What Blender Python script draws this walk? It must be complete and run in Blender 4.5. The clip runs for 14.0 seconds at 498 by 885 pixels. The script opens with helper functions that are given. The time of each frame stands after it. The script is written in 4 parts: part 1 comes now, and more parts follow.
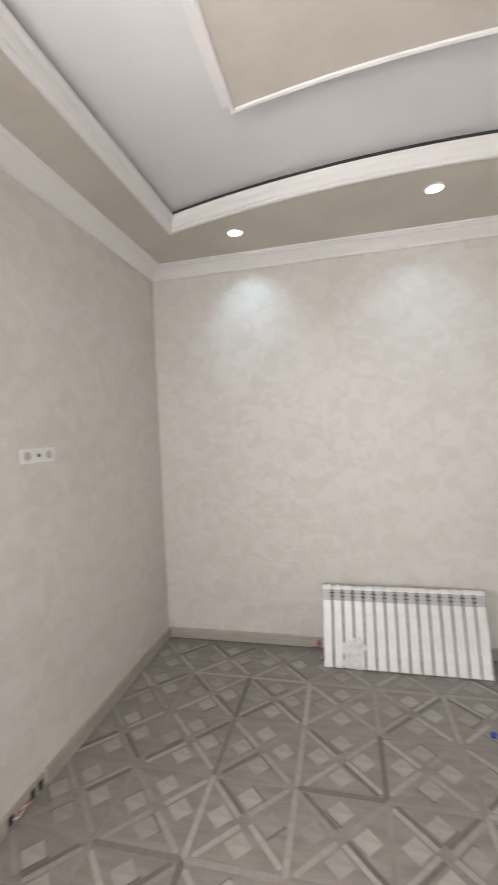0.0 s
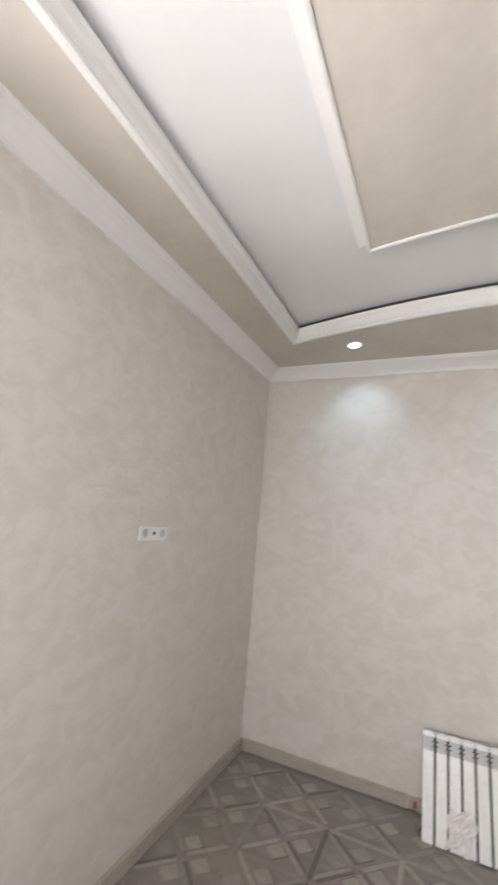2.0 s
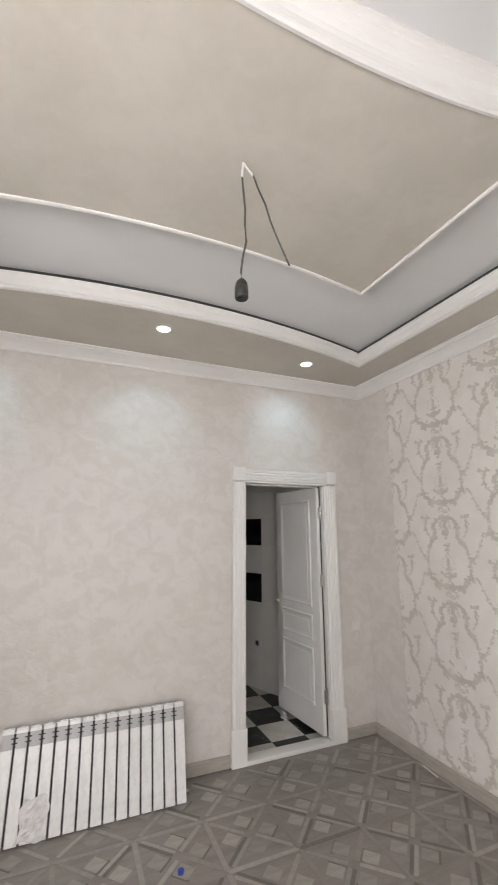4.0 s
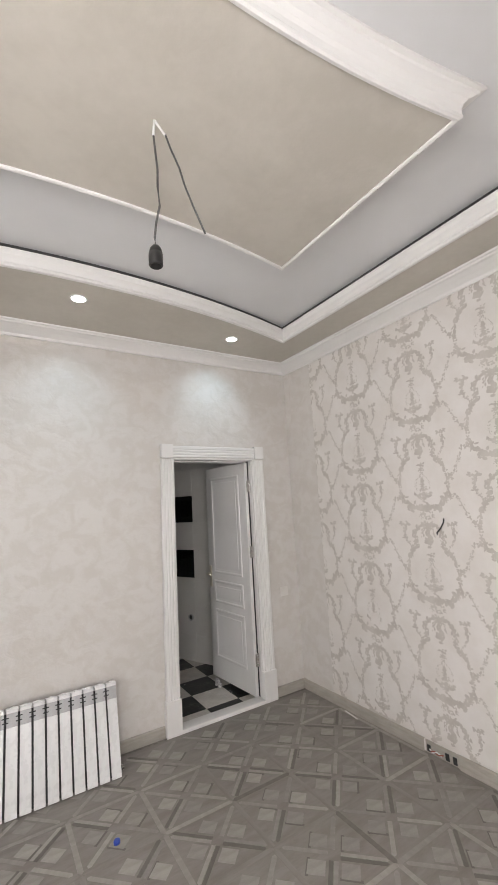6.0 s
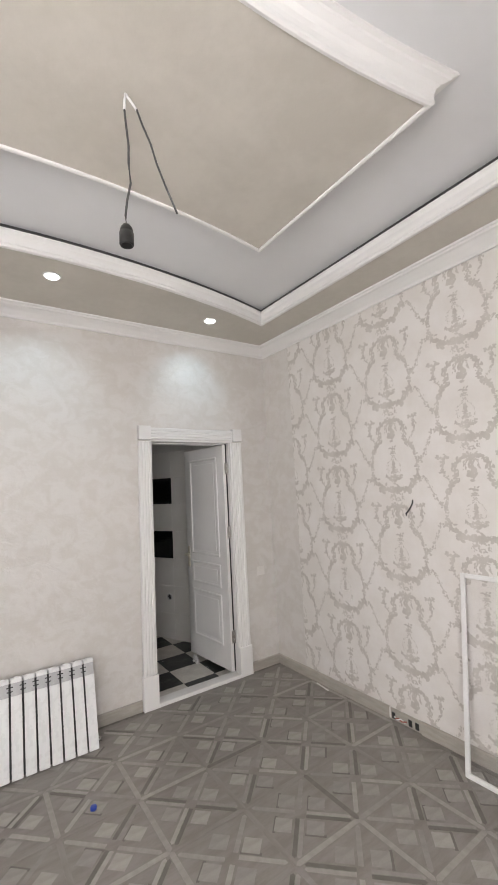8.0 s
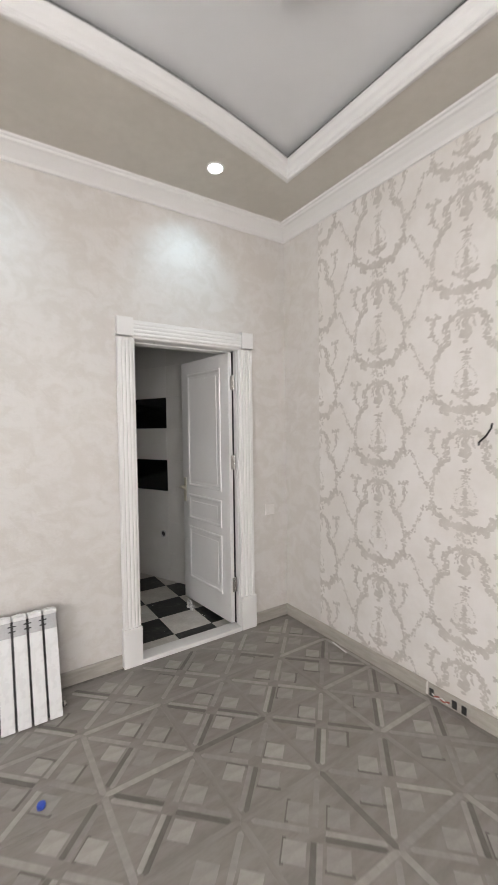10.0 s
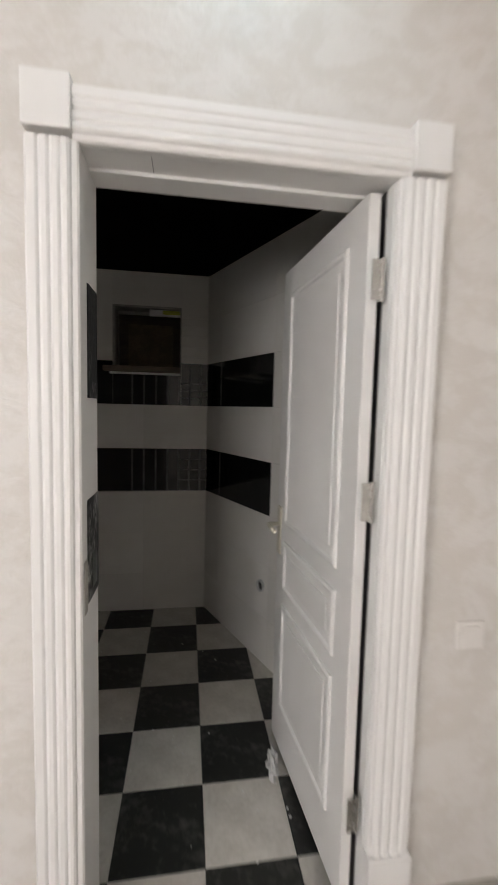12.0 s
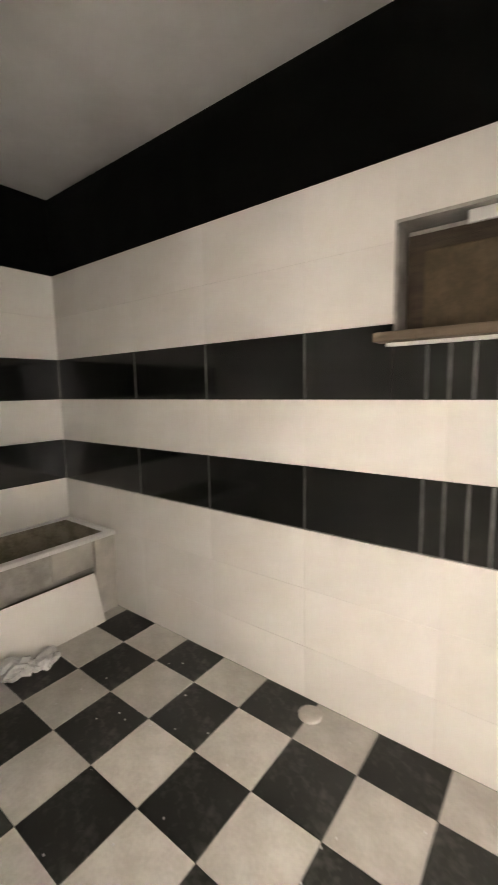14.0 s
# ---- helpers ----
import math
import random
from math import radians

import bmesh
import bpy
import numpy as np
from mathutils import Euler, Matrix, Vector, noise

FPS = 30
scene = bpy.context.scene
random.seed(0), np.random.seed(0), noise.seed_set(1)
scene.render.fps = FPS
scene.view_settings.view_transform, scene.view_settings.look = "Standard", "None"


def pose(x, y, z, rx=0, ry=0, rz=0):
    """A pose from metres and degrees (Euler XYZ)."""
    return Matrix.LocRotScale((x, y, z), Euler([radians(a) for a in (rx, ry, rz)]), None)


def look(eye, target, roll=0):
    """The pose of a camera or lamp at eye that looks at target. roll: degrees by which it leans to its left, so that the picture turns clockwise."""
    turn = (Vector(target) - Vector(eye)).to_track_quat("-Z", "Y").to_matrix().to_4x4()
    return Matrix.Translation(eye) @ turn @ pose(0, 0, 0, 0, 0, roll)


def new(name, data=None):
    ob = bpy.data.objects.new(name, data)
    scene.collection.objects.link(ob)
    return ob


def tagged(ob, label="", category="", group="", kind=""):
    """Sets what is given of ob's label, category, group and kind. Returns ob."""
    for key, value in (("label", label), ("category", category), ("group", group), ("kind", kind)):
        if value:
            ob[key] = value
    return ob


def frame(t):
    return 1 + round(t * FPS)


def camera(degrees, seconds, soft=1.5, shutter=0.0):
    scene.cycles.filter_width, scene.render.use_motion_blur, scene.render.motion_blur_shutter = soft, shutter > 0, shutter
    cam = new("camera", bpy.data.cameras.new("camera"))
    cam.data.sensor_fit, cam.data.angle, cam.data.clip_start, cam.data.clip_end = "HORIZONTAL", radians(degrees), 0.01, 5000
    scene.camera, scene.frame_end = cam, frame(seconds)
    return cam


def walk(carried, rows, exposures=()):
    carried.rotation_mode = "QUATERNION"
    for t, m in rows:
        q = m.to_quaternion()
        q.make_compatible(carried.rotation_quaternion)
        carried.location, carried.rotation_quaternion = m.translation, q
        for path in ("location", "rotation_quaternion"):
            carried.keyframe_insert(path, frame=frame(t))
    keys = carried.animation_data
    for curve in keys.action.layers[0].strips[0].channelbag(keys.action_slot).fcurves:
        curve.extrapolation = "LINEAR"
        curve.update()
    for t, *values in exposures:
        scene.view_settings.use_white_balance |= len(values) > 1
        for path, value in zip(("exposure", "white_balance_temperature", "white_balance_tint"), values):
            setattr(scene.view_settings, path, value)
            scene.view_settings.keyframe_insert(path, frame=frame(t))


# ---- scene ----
cam = camera(62.2, 14.0, shutter=0.45)
PATH = [
    (0, (-0.02, -0.335, 1.649), (-0.468, 1.613, 1.593), -2.5),
    (0.5, (-0.06, -0.332, 1.657), (-0.95, 1.458, 1.622), -2.3),
    (1, (-0.098, -0.36, 1.661), (-1.199, 1.309, 1.707), -0.5),
    (1.5, (-0.104, -0.403, 1.677), (-1.18, 1.274, 1.852), 2.3),
    (2, (-0.103, -0.41, 1.696), (-0.954, 1.364, 2.055), 5.1),
    (2.5, (-0.042, -0.416, 1.679), (-0.399, 1.479, 2.21), 3.0),
    (3, (0.028, -0.39, 1.662), (0.154, 1.543, 2.159), 0.5),
    (3.5, (0.053, -0.368, 1.654), (0.593, 1.505, 2.098), 0.3),
    (4, (0.054, -0.362, 1.646), (0.82, 1.439, 2.059), -0.1),
    (6.5, (0.099, -0.4, 1.621), (1.199, 1.246, 1.911), -3.1),
    (7, (0.103, -0.425, 1.622), (1.244, 1.192, 1.913), -2.9),
    (7.5, (0.09, -0.431, 1.6), (1.243, 1.18, 1.873), -3.3),
    (8, (0.109, -0.431, 1.609), (1.24, 1.204, 1.826), -3.0),
    (8.5, (0.101, -0.395, 1.598), (1.237, 1.245, 1.736), -2.7),
    (11, (1.083, 0.947, 1.417), (2.047, 2.691, 1.25), 0.1),
    (11.5, (1.371, 1.344, 1.435), (2.042, 3.222, 1.277), 0.8),
    (12, (1.587, 1.759, 1.456), (1.881, 3.731, 1.297), 1.4),
    (12.5, (1.694, 2.182, 1.507), (1.635, 4.172, 1.309), 1.7),
    (13, (1.776, 2.555, 1.516), (1.335, 4.494, 1.299), 0.9),
    (13.5, (1.739, 2.844, 1.51), (0.913, 4.652, 1.289), -1.1),
    (14, (1.617, 3.058, 1.523), (0.417, 4.638, 1.268), -1.0),
]
EXPOSURES = [
    (0.0, 0.05, 7000, 15), (1.5, 0.08, 7000, 15), (2.5, -0.22, 7000, 17), (4.0, -0.05, 7000, 15), (8.5, 0.1, 6900, 15), (11.0, 0.3, 6900, 14), (12.0, 0.35, 7100, 15),
    (12.5, 1.25, 7500, 16), (13.0, 3.45, 8700, 16), (13.5, 4.15, 7900, 12), (14.0, 4.3, 7700, 16),
]
walk(cam, [(t, look(eye, target, roll)) for t, eye, target, roll in PATH], EXPOSURES)

# ---- plan, in metres ----
XW, XE, YS, YN = -1.473, 2.536, -1.12, 2.765      # living room walls
YB = 2.916                                        # bathroom face of the door wall
BXW, BYN, BH = -1.42, 4.707, 2.89                 # bathroom
BEX, BEY = 1.72, 4.707                            # start of the slanted bathroom wall
SLANT = Vector((0.3965, -0.9180, 0.0))            # its direction
Z_CORN, Z_SOFF, Z_CEIL, Z_PANEL = 2.893, 2.96, 3.07, 2.98
DX0, DX1, DZ = 1.346, 2.084, 2.022                 # door opening
CX, CY = 0.535, 0.83                              # middle of the ceiling
WX0, WX1, WZ0, WZ1 = -0.95, 0.5, 0.8, 2.3         # south window, behind the camera
WY0, WY1 = -0.55, 0.15                            # west window

# ---- light ----
world = bpy.data.worlds.new("world")
scene.world = world
world.use_nodes = True
wn = world.node_tree
sky = wn.nodes.new("ShaderNodeTexSky")
sky.sky_type, sky.sun_disc = "NISHITA", False
sky.sun_elevation, sky.sun_rotation = radians(38), radians(150)
bgn = wn.nodes["Background"]
wn.links.new(sky.outputs[0], bgn.inputs[0])
bgn.inputs[1].default_value = 0.12
sun = new("sun", bpy.data.lights.new("sun", "SUN"))
sun.data.energy, sun.data.angle, sun.data.color = 1.0, radians(12), (1.0, 0.95, 0.88)
sun.matrix_basis = look((0, 0, 10), (-5.0, 3.2, 5.5))


def lamp(name, kind, energy, colour, m):
    ob = new(name, bpy.data.lights.new(name, kind))
    ob.data.energy, ob.data.color = energy, colour
    ob.matrix_basis = m
    return ob


DAYS = (((WX0 + WX1) / 2, YS - 0.13, 0, WX1 - WX0, 33), (XW - 0.13, (WY0 + WY1) / 2, -90, WY1 - WY0, 51))
for dx, dy, turn, wide, watts in DAYS:
    day = lamp("window_daylight", "AREA", watts, (0.93, 0.96, 1.0), pose(dx, dy, 1.56, 86, 0, turn))
    day.data.shape, day.data.size, day.data.size_y = "RECTANGLE", wide - 0.1, WZ1 - WZ0 - 0.1
SPOTS = [(-0.67, 2.348), (0.525, 2.196), (1.712, 2.350)]
for sx, sy in SPOTS:
    sp = lamp("spot_beam", "SPOT", 11.5, (0.50, 0.80, 1.0), look((sx, sy, Z_SOFF - 0.012), (sx, sy + 0.40, 2.42)))
    sp.data.spot_size, sp.data.spot_blend, sp.data.shadow_soft_size = radians(85), 1.0, 0.03


# ---- materials ----
def mat(name, c1, c2=None, rough=0.5, scale=8.0, detail=4.0, stretch=(1, 1, 1), bump=0.0, bump_scale=60.0, metal=0.0,
        fine=0.25, vary=0.0, distort=0.0, gloss_vary=0.1, contrast=(0.35, 0.65), coat=0.0):
    """Two colours mixed by a broad and a fine noise, with bump; vary: change of value from object to object."""
    m = bpy.data.materials.new(name)
    m.use_nodes = True
    nt = m.node_tree
    N, L = nt.nodes.new, nt.links.new
    bs = nt.nodes["Principled BSDF"]
    bs.inputs["Metallic"].default_value = metal
    bs.inputs["Coat Weight"].default_value = coat
    tc, mp = N("ShaderNodeTexCoord"), N("ShaderNodeMapping")
    mp.inputs["Scale"].default_value = stretch
    L(tc.outputs["Object"], mp.inputs[0])
    n1, n2, n3 = N("ShaderNodeTexNoise"), N("ShaderNodeTexNoise"), N("ShaderNodeTexNoise")
    for n, sc in ((n1, scale), (n2, scale * 7), (n3, bump_scale)):
        n.inputs["Scale"].default_value, n.inputs["Detail"].default_value = sc, detail
        n.inputs["Distortion"].default_value = distort
        L(mp.outputs[0], n.inputs["Vector"])
    ramp = N("ShaderNodeMapRange")
    ramp.inputs["From Min"].default_value, ramp.inputs["From Max"].default_value = contrast
    add = N("ShaderNodeMath")
    add.operation = "MULTIPLY_ADD"
    L(n2.outputs["Fac"], add.inputs[0])
    add.inputs[1].default_value = fine
    sub = N("ShaderNodeMath")
    sub.operation = "SUBTRACT"
    L(n1.outputs["Fac"], sub.inputs[0])
    sub.inputs[1].default_value = fine * 0.5
    L(sub.outputs[0], add.inputs[2])
    L(add.outputs[0], ramp.inputs["Value"])
    mix = N("ShaderNodeMix")
    mix.data_type = "RGBA"
    mix.inputs["A"].default_value = (*c1, 1)
    mix.inputs["B"].default_value = (*(c2 or c1), 1)
    L(ramp.outputs[0], mix.inputs["Factor"])
    out = mix.outputs["Result"]
    if vary:
        oi, mr, hs = N("ShaderNodeObjectInfo"), N("ShaderNodeMapRange"), N("ShaderNodeHueSaturation")
        mr.inputs["To Min"].default_value, mr.inputs["To Max"].default_value = 1 - vary, 1 + vary
        L(oi.outputs["Random"], mr.inputs["Value"])
        L(mr.outputs[0], hs.inputs["Value"])
        L(out, hs.inputs["Color"])
        out = hs.outputs[0]
    L(out, bs.inputs["Base Color"])
    rr = N("ShaderNodeMapRange")
    rr.inputs["To Min"].default_value, rr.inputs["To Max"].default_value = max(0.02, rough - gloss_vary), min(1, rough + gloss_vary)
    L(n2.outputs["Fac"], rr.inputs["Value"])
    L(rr.outputs[0], bs.inputs["Roughness"])
    if bump:
        b = N("ShaderNodeBump")
        b.inputs["Strength"].default_value, b.inputs["Distance"].default_value = bump, 0.004
        L(n3.outputs["Fac"], b.inputs["Height"])
        L(b.outputs[0], bs.inputs["Normal"])
    return m


def glow(name, colour, strength):
    m = bpy.data.materials.new(name)
    m.use_nodes = True
    bs = m.node_tree.nodes["Principled BSDF"]
    bs.inputs["Emission Color"].default_value = (*colour, 1)
    bs.inputs["Emission Strength"].default_value = strength
    return m


def clear(name, colour, alpha=1.0, trans=1.0, rough=0.02):
    m = bpy.data.materials.new(name)
    m.use_nodes = True
    bs = m.node_tree.nodes["Principled BSDF"]
    bs.inputs["Base Color"].default_value = (*colour, 1)
    bs.inputs["Transmission Weight"].default_value = trans
    bs.inputs["Roughness"].default_value = rough
    bs.inputs["Alpha"].default_value = alpha
    return m


WALLPAPER = mat("plaster_wallpaper", (0.615, 0.584, 0.544), (0.662, 0.637, 0.605), 0.5, 7.5, 5, (1, 1, 1.25), 1.0, 10, fine=0.4, contrast=(0.40, 0.60), distort=1.1)
DAMASK_GROUND = mat("damask_ground", (0.70, 0.668, 0.628), (0.755, 0.73, 0.70), 0.5, 5, 4, bump=0.2, bump_scale=90)
DAMASK_PRINT = mat("damask_print", (0.505, 0.472, 0.432), (0.585, 0.552, 0.512), 0.45, 9, 4, bump=0.3, bump_scale=200)
CEIL_BEIGE = mat("ceiling_wallpaper", (0.50, 0.470, 0.413), (0.55, 0.518, 0.460), 0.6, 3, 5, bump=0.2, bump_scale=50, fine=0.5)
CEIL_WHITE = mat("stretch_ceiling", (0.67, 0.675, 0.675), (0.70, 0.705, 0.705), 0.4, 2, 2, bump=0.0)
MOULD = mat("white_moulding", (0.76, 0.75, 0.73), (0.77, 0.76, 0.74), 0.45, 3, 2, gloss_vary=0.02)
GAP_SHADE = mat("ceiling_gap_shade", (0.09, 0.09, 0.088), (0.13, 0.13, 0.127), 0.8)
BASE = mat("baseboard_grey", (0.36, 0.335, 0.295), (0.42, 0.39, 0.345), 0.45, 10, 4, (1, 1, 6), 0.1, 60)
LAM_MID = mat("laminate_mid", (0.205, 0.188, 0.170), (0.262, 0.243, 0.222), 0.36, 5, 5, (1, 4, 1), 0.06, 120, fine=0.35)
LAM_LIGHT = mat("laminate_light", (0.285, 0.266, 0.245), (0.345, 0.324, 0.301), 0.34, 9, 4, (1, 3, 1), 0.06, 120, fine=0.35, vary=0.16)
LAM_STRIP = mat("laminate_strip", (0.285, 0.264, 0.242), (0.345, 0.322, 0.298), 0.34, 9, 4, (3, 1, 1), 0.06, 120, fine=0.35, vary=0.2)
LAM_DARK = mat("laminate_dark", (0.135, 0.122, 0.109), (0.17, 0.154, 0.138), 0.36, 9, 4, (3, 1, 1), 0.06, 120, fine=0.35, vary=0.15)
DOOR_WHITE = mat("door_paint", (0.73, 0.72, 0.70), (0.76, 0.755, 0.735), 0.35, 4, 4, (1, 1, 0.5), 0.05, 50)
CHROME = mat("steel", (0.55, 0.54, 0.52), (0.65, 0.64, 0.62), 0.25, 20, metal=1.0)
TILE_WHITE = mat("white_wall_tile", (0.78, 0.755, 0.71), (0.82, 0.80, 0.765), 0.16, 3, 3, bump=0.03, bump_scale=14, vary=0.03, gloss_vary=0.05)
TILE_BLACK = mat("black_wall_tile", (0.006, 0.007, 0.007), (0.012, 0.013, 0.012), 0.10, 5, 4, bump=0.14, bump_scale=5, gloss_vary=0.06)
FT_LIGHT = mat("light_floor_tile", (0.56, 0.53, 0.48), (0.68, 0.65, 0.60), 0.38, 9, 6, bump=0.06, bump_scale=50, vary=0.06, fine=0.5)
FT_DARK = mat("dark_floor_tile", (0.018, 0.019, 0.017), (0.11, 0.11, 0.10), 0.42, 5, 9, bump=0.08, bump_scale=50, vary=0.15, fine=0.7, contrast=(0.46, 0.80), distort=0.6)
GROUT = mat("grout", (0.20, 0.19, 0.17), (0.28, 0.265, 0.24), 0.9, 40)
GROUT_LIGHT = mat("light_grout", (0.42, 0.41, 0.385), (0.50, 0.485, 0.46), 0.6, 40)
BLACK_PAINT = mat("black_wall_paint", (0.002, 0.002, 0.002), (0.004, 0.004, 0.004), 0.9, 6)
BLACK_PAINT.node_tree.nodes["Principled BSDF"].inputs["Specular IOR Level"].default_value = 0.12
BATH_CEIL = mat("bath_ceiling_paint", (0.50, 0.50, 0.49), (0.56, 0.56, 0.55), 0.6, 3)
PLASTER = mat("raw_plaster", (0.30, 0.285, 0.255), (0.42, 0.40, 0.37), 0.9, 12, 6, bump=0.5, bump_scale=80)
GLAZE = mat("glazed_line", (0.09, 0.095, 0.09), (0.14, 0.145, 0.14), 0.3, 30)
FOAM_GREY = mat("grey_adhesive", (0.012, 0.012, 0.012), (0.34, 0.34, 0.33), 0.8, 11, 8, (1, 1, 0.6), 0.8, 60, fine=0.9, contrast=(0.42, 0.78), distort=0.8)
FOAM = mat("dark_adhesive", (0.008, 0.008, 0.008), (0.22, 0.22, 0.21), 0.75, 14, 7, (1, 1, 0.6), 0.8, 60, fine=0.8, contrast=(0.62, 1.05))
APRON = mat("dusty_plaster", (0.42, 0.40, 0.36), (0.52, 0.495, 0.45), 0.85, 8, 6, bump=0.3, bump_scale=60)
CREAM = mat("cream_enamel", (0.62, 0.58, 0.48), (0.68, 0.64, 0.54), 0.3, 10)
WOOD_OLD = mat("old_wood", (0.035, 0.023, 0.014), (0.06, 0.042, 0.027), 0.8, 7, 6, (1, 1, 6), 0.5, 60)
WOOD_BOARD = mat("worn_board", (0.07, 0.052, 0.03), (0.12, 0.09, 0.055), 0.85, 9, 7, bump=0.5, bump_scale=60, fine=0.6)
WOOD_SHELF = mat("shelf_wood", (0.13, 0.095, 0.068), (0.20, 0.15, 0.11), 0.7, 7, 6, (1, 5, 5), 0.4, 60)
RAD_WHITE = mat("radiator_enamel", (0.755, 0.755, 0.745), (0.775, 0.775, 0.765), 0.28, 3, 2)
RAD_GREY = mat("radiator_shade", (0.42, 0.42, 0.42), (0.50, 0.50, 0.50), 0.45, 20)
# near-black that puts the shade of gaps, slots and hollows into the colour
RAD_DARK = mat("shaded_gap", (0.03, 0.03, 0.03), (0.06, 0.06, 0.06), 0.7)
PAPER = mat("crumpled_film", (0.62, 0.61, 0.60), (0.75, 0.74, 0.73), 0.25, 30, 5, bump=1.0, bump_scale=60)
PLASTIC_W = mat("white_plastic", (0.76, 0.755, 0.74), (0.80, 0.80, 0.785), 0.3, 10)
PLASTIC_BLACK = mat("black_plastic", (0.012, 0.012, 0.012), (0.022, 0.022, 0.022), 0.35, 20)
WIRE_GREY = mat("wire_sheath", (0.05, 0.05, 0.05), (0.09, 0.09, 0.085), 0.5, 40)
RED = mat("red_wire", (0.30, 0.06, 0.04), (0.36, 0.10, 0.07), 0.5, 30)
BLUE = mat("blue_plastic", (0.02, 0.06, 0.38), (0.03, 0.08, 0.45), 0.3, 30)
BASIN = mat("dirty_basin", (0.17, 0.15, 0.10), (0.30, 0.27, 0.20), 0.7, 9, 6, bump=0.4, bump_scale=50, fine=0.6)
GREEN_YELLOW = mat("yellow_foam", (0.45, 0.48, 0.05), (0.55, 0.58, 0.12), 0.7, 30)
LED = glow("led_disc", (0.93, 0.97, 1.0), 14.0)
GLASS = clear("glass", (1, 1, 1))
NET = clear("screen_net", (0.75, 0.76, 0.78), alpha=0.02, trans=0.0, rough=0.8)
GROUND = mat("ground_outside", (0.20, 0.19, 0.17), (0.28, 0.26, 0.23), 0.9, 0.6, 6)


# ---- mesh helpers ----
def mesh_of(bm, name, material):
    me = bpy.data.meshes.new(name)
    bm.normal_update()
    bm.to_mesh(me)
    bm.free()
    for m in (material if isinstance(material, (list, tuple)) else [material]):
        me.materials.append(m)
    return me


def part(name, bm, material, parent=None, label="", m=None):
    ob = new(name, mesh_of(bm, name, material))
    if parent:
        ob.parent = parent
    if m:
        ob.matrix_basis = m
    if label:
        ob["label"] = label
    return ob


def share(name, me, parent, m):
    ob = new(name, me)
    ob.parent, ob.matrix_basis = parent, m
    return ob


def thing(name, label, category, m=None, group="", kind=""):
    ob = new(name)
    if m:
        ob.matrix_basis = m
    return tagged(ob, label, category, group, kind)


def box(x0, x1, y0, y1, z0, z1, bm=None, bevel=0.0):
    b = bmesh.new()
    bmesh.ops.create_cube(b, size=1)
    for v in b.verts:
        v.co = Vector(((x0, x1)[v.co.x > 0], (y0, y1)[v.co.y > 0], (z0, z1)[v.co.z > 0]))
    if bevel:
        bmesh.ops.bevel(b, geom=b.edges[:], offset=bevel, segments=2, affect="EDGES", profile=0.6)
    return merge(bm, b)


def merge(bm, b):
    if bm is None:
        return b
    me = bpy.data.meshes.new("tmp")
    b.to_mesh(me)
    b.free()
    bm.from_mesh(me)
    bpy.data.meshes.remove(me)
    return bm


def cyl(r0, r1, z0, z1, seg=20, bm=None, m=None, bevel=0.0):
    b = bmesh.new()
    bmesh.ops.create_cone(b, cap_ends=True, segments=seg, radius1=r0, radius2=r1, depth=z1 - z0)
    bmesh.ops.translate(b, verts=b.verts, vec=(0, 0, (z0 + z1) / 2))
    if bevel:
        bmesh.ops.bevel(b, geom=[e for e in b.edges if abs(e.verts[0].co.z - e.verts[1].co.z) < 1e-6], offset=bevel, segments=2, affect="EDGES")
    if m:
        bmesh.ops.transform(b, matrix=m, verts=b.verts)
    return merge(bm, b)


def turned(profile, seg=24):
    """A body of revolution from (radius, z) pairs."""
    b = bmesh.new()
    rings = [[b.verts.new((r * math.cos(2 * math.pi * i / seg), r * math.sin(2 * math.pi * i / seg), z)) for i in range(seg)] for r, z in profile]
    for a, c in zip(rings, rings[1:]):
        for i in range(seg):
            j = (i + 1) % seg
            b.faces.new((a[i], a[j], c[j], c[i]))
    b.faces.new(rings[0][::-1])
    b.faces.new(rings[-1])
    return b


def sweep(path, profile, closed=True):
    """A profile of (inward offset, z) run along a counter-clockwise path in plan, with mitred corners."""
    n = len(path)
    b = bmesh.new()
    rows = []
    for i, p in enumerate(path):
        p = Vector(p)
        d0 = (p - Vector(path[i - 1])).normalized() if closed or i else None
        d1 = (Vector(path[(i + 1) % n]) - p).normalized() if closed or i < n - 1 else None
        d0, d1 = d0 or d1, d1 or d0
        n0, n1 = Vector((-d0.y, d0.x)), Vector((-d1.y, d1.x))
        mid = (n0 + n1).normalized()
        mid /= max(0.3, mid.dot(n0))
        rows.append([b.verts.new((p.x + mid.x * o, p.y + mid.y * o, z)) for o, z in profile])
    for i in range(n if closed else n - 1):
        a, c = rows[i], rows[(i + 1) % n]
        for k in range(len(profile) - 1):
            b.faces.new((a[k], c[k], c[k + 1], a[k + 1]))
    return b


def tube(points, r, seg=8):
    """A round wire through points."""
    b = bmesh.new()
    pts = [Vector(p) for p in points]
    rings = []
    for i, p in enumerate(pts):
        d = (pts[min(i + 1, len(pts) - 1)] - pts[max(i - 1, 0)]).normalized()
        q = d.to_track_quat("Z", "Y").to_matrix()
        rings.append([b.verts.new(p + q @ Vector((r * math.cos(2 * math.pi * k / seg), r * math.sin(2 * math.pi * k / seg), 0))) for k in range(seg)])
    for a, c in zip(rings, rings[1:]):
        for k in range(seg):
            b.faces.new((a[k], a[(k + 1) % seg], c[(k + 1) % seg], c[k]))
    b.faces.new(rings[0][::-1])
    b.faces.new(rings[-1])
    return b


def smooth(ob):
    for p in ob.data.polygons:
        p.use_smooth = True
    return ob


def structure(name, bm, material, label, category):
    return tagged(part(name, bm, material), label, category, kind="structure")


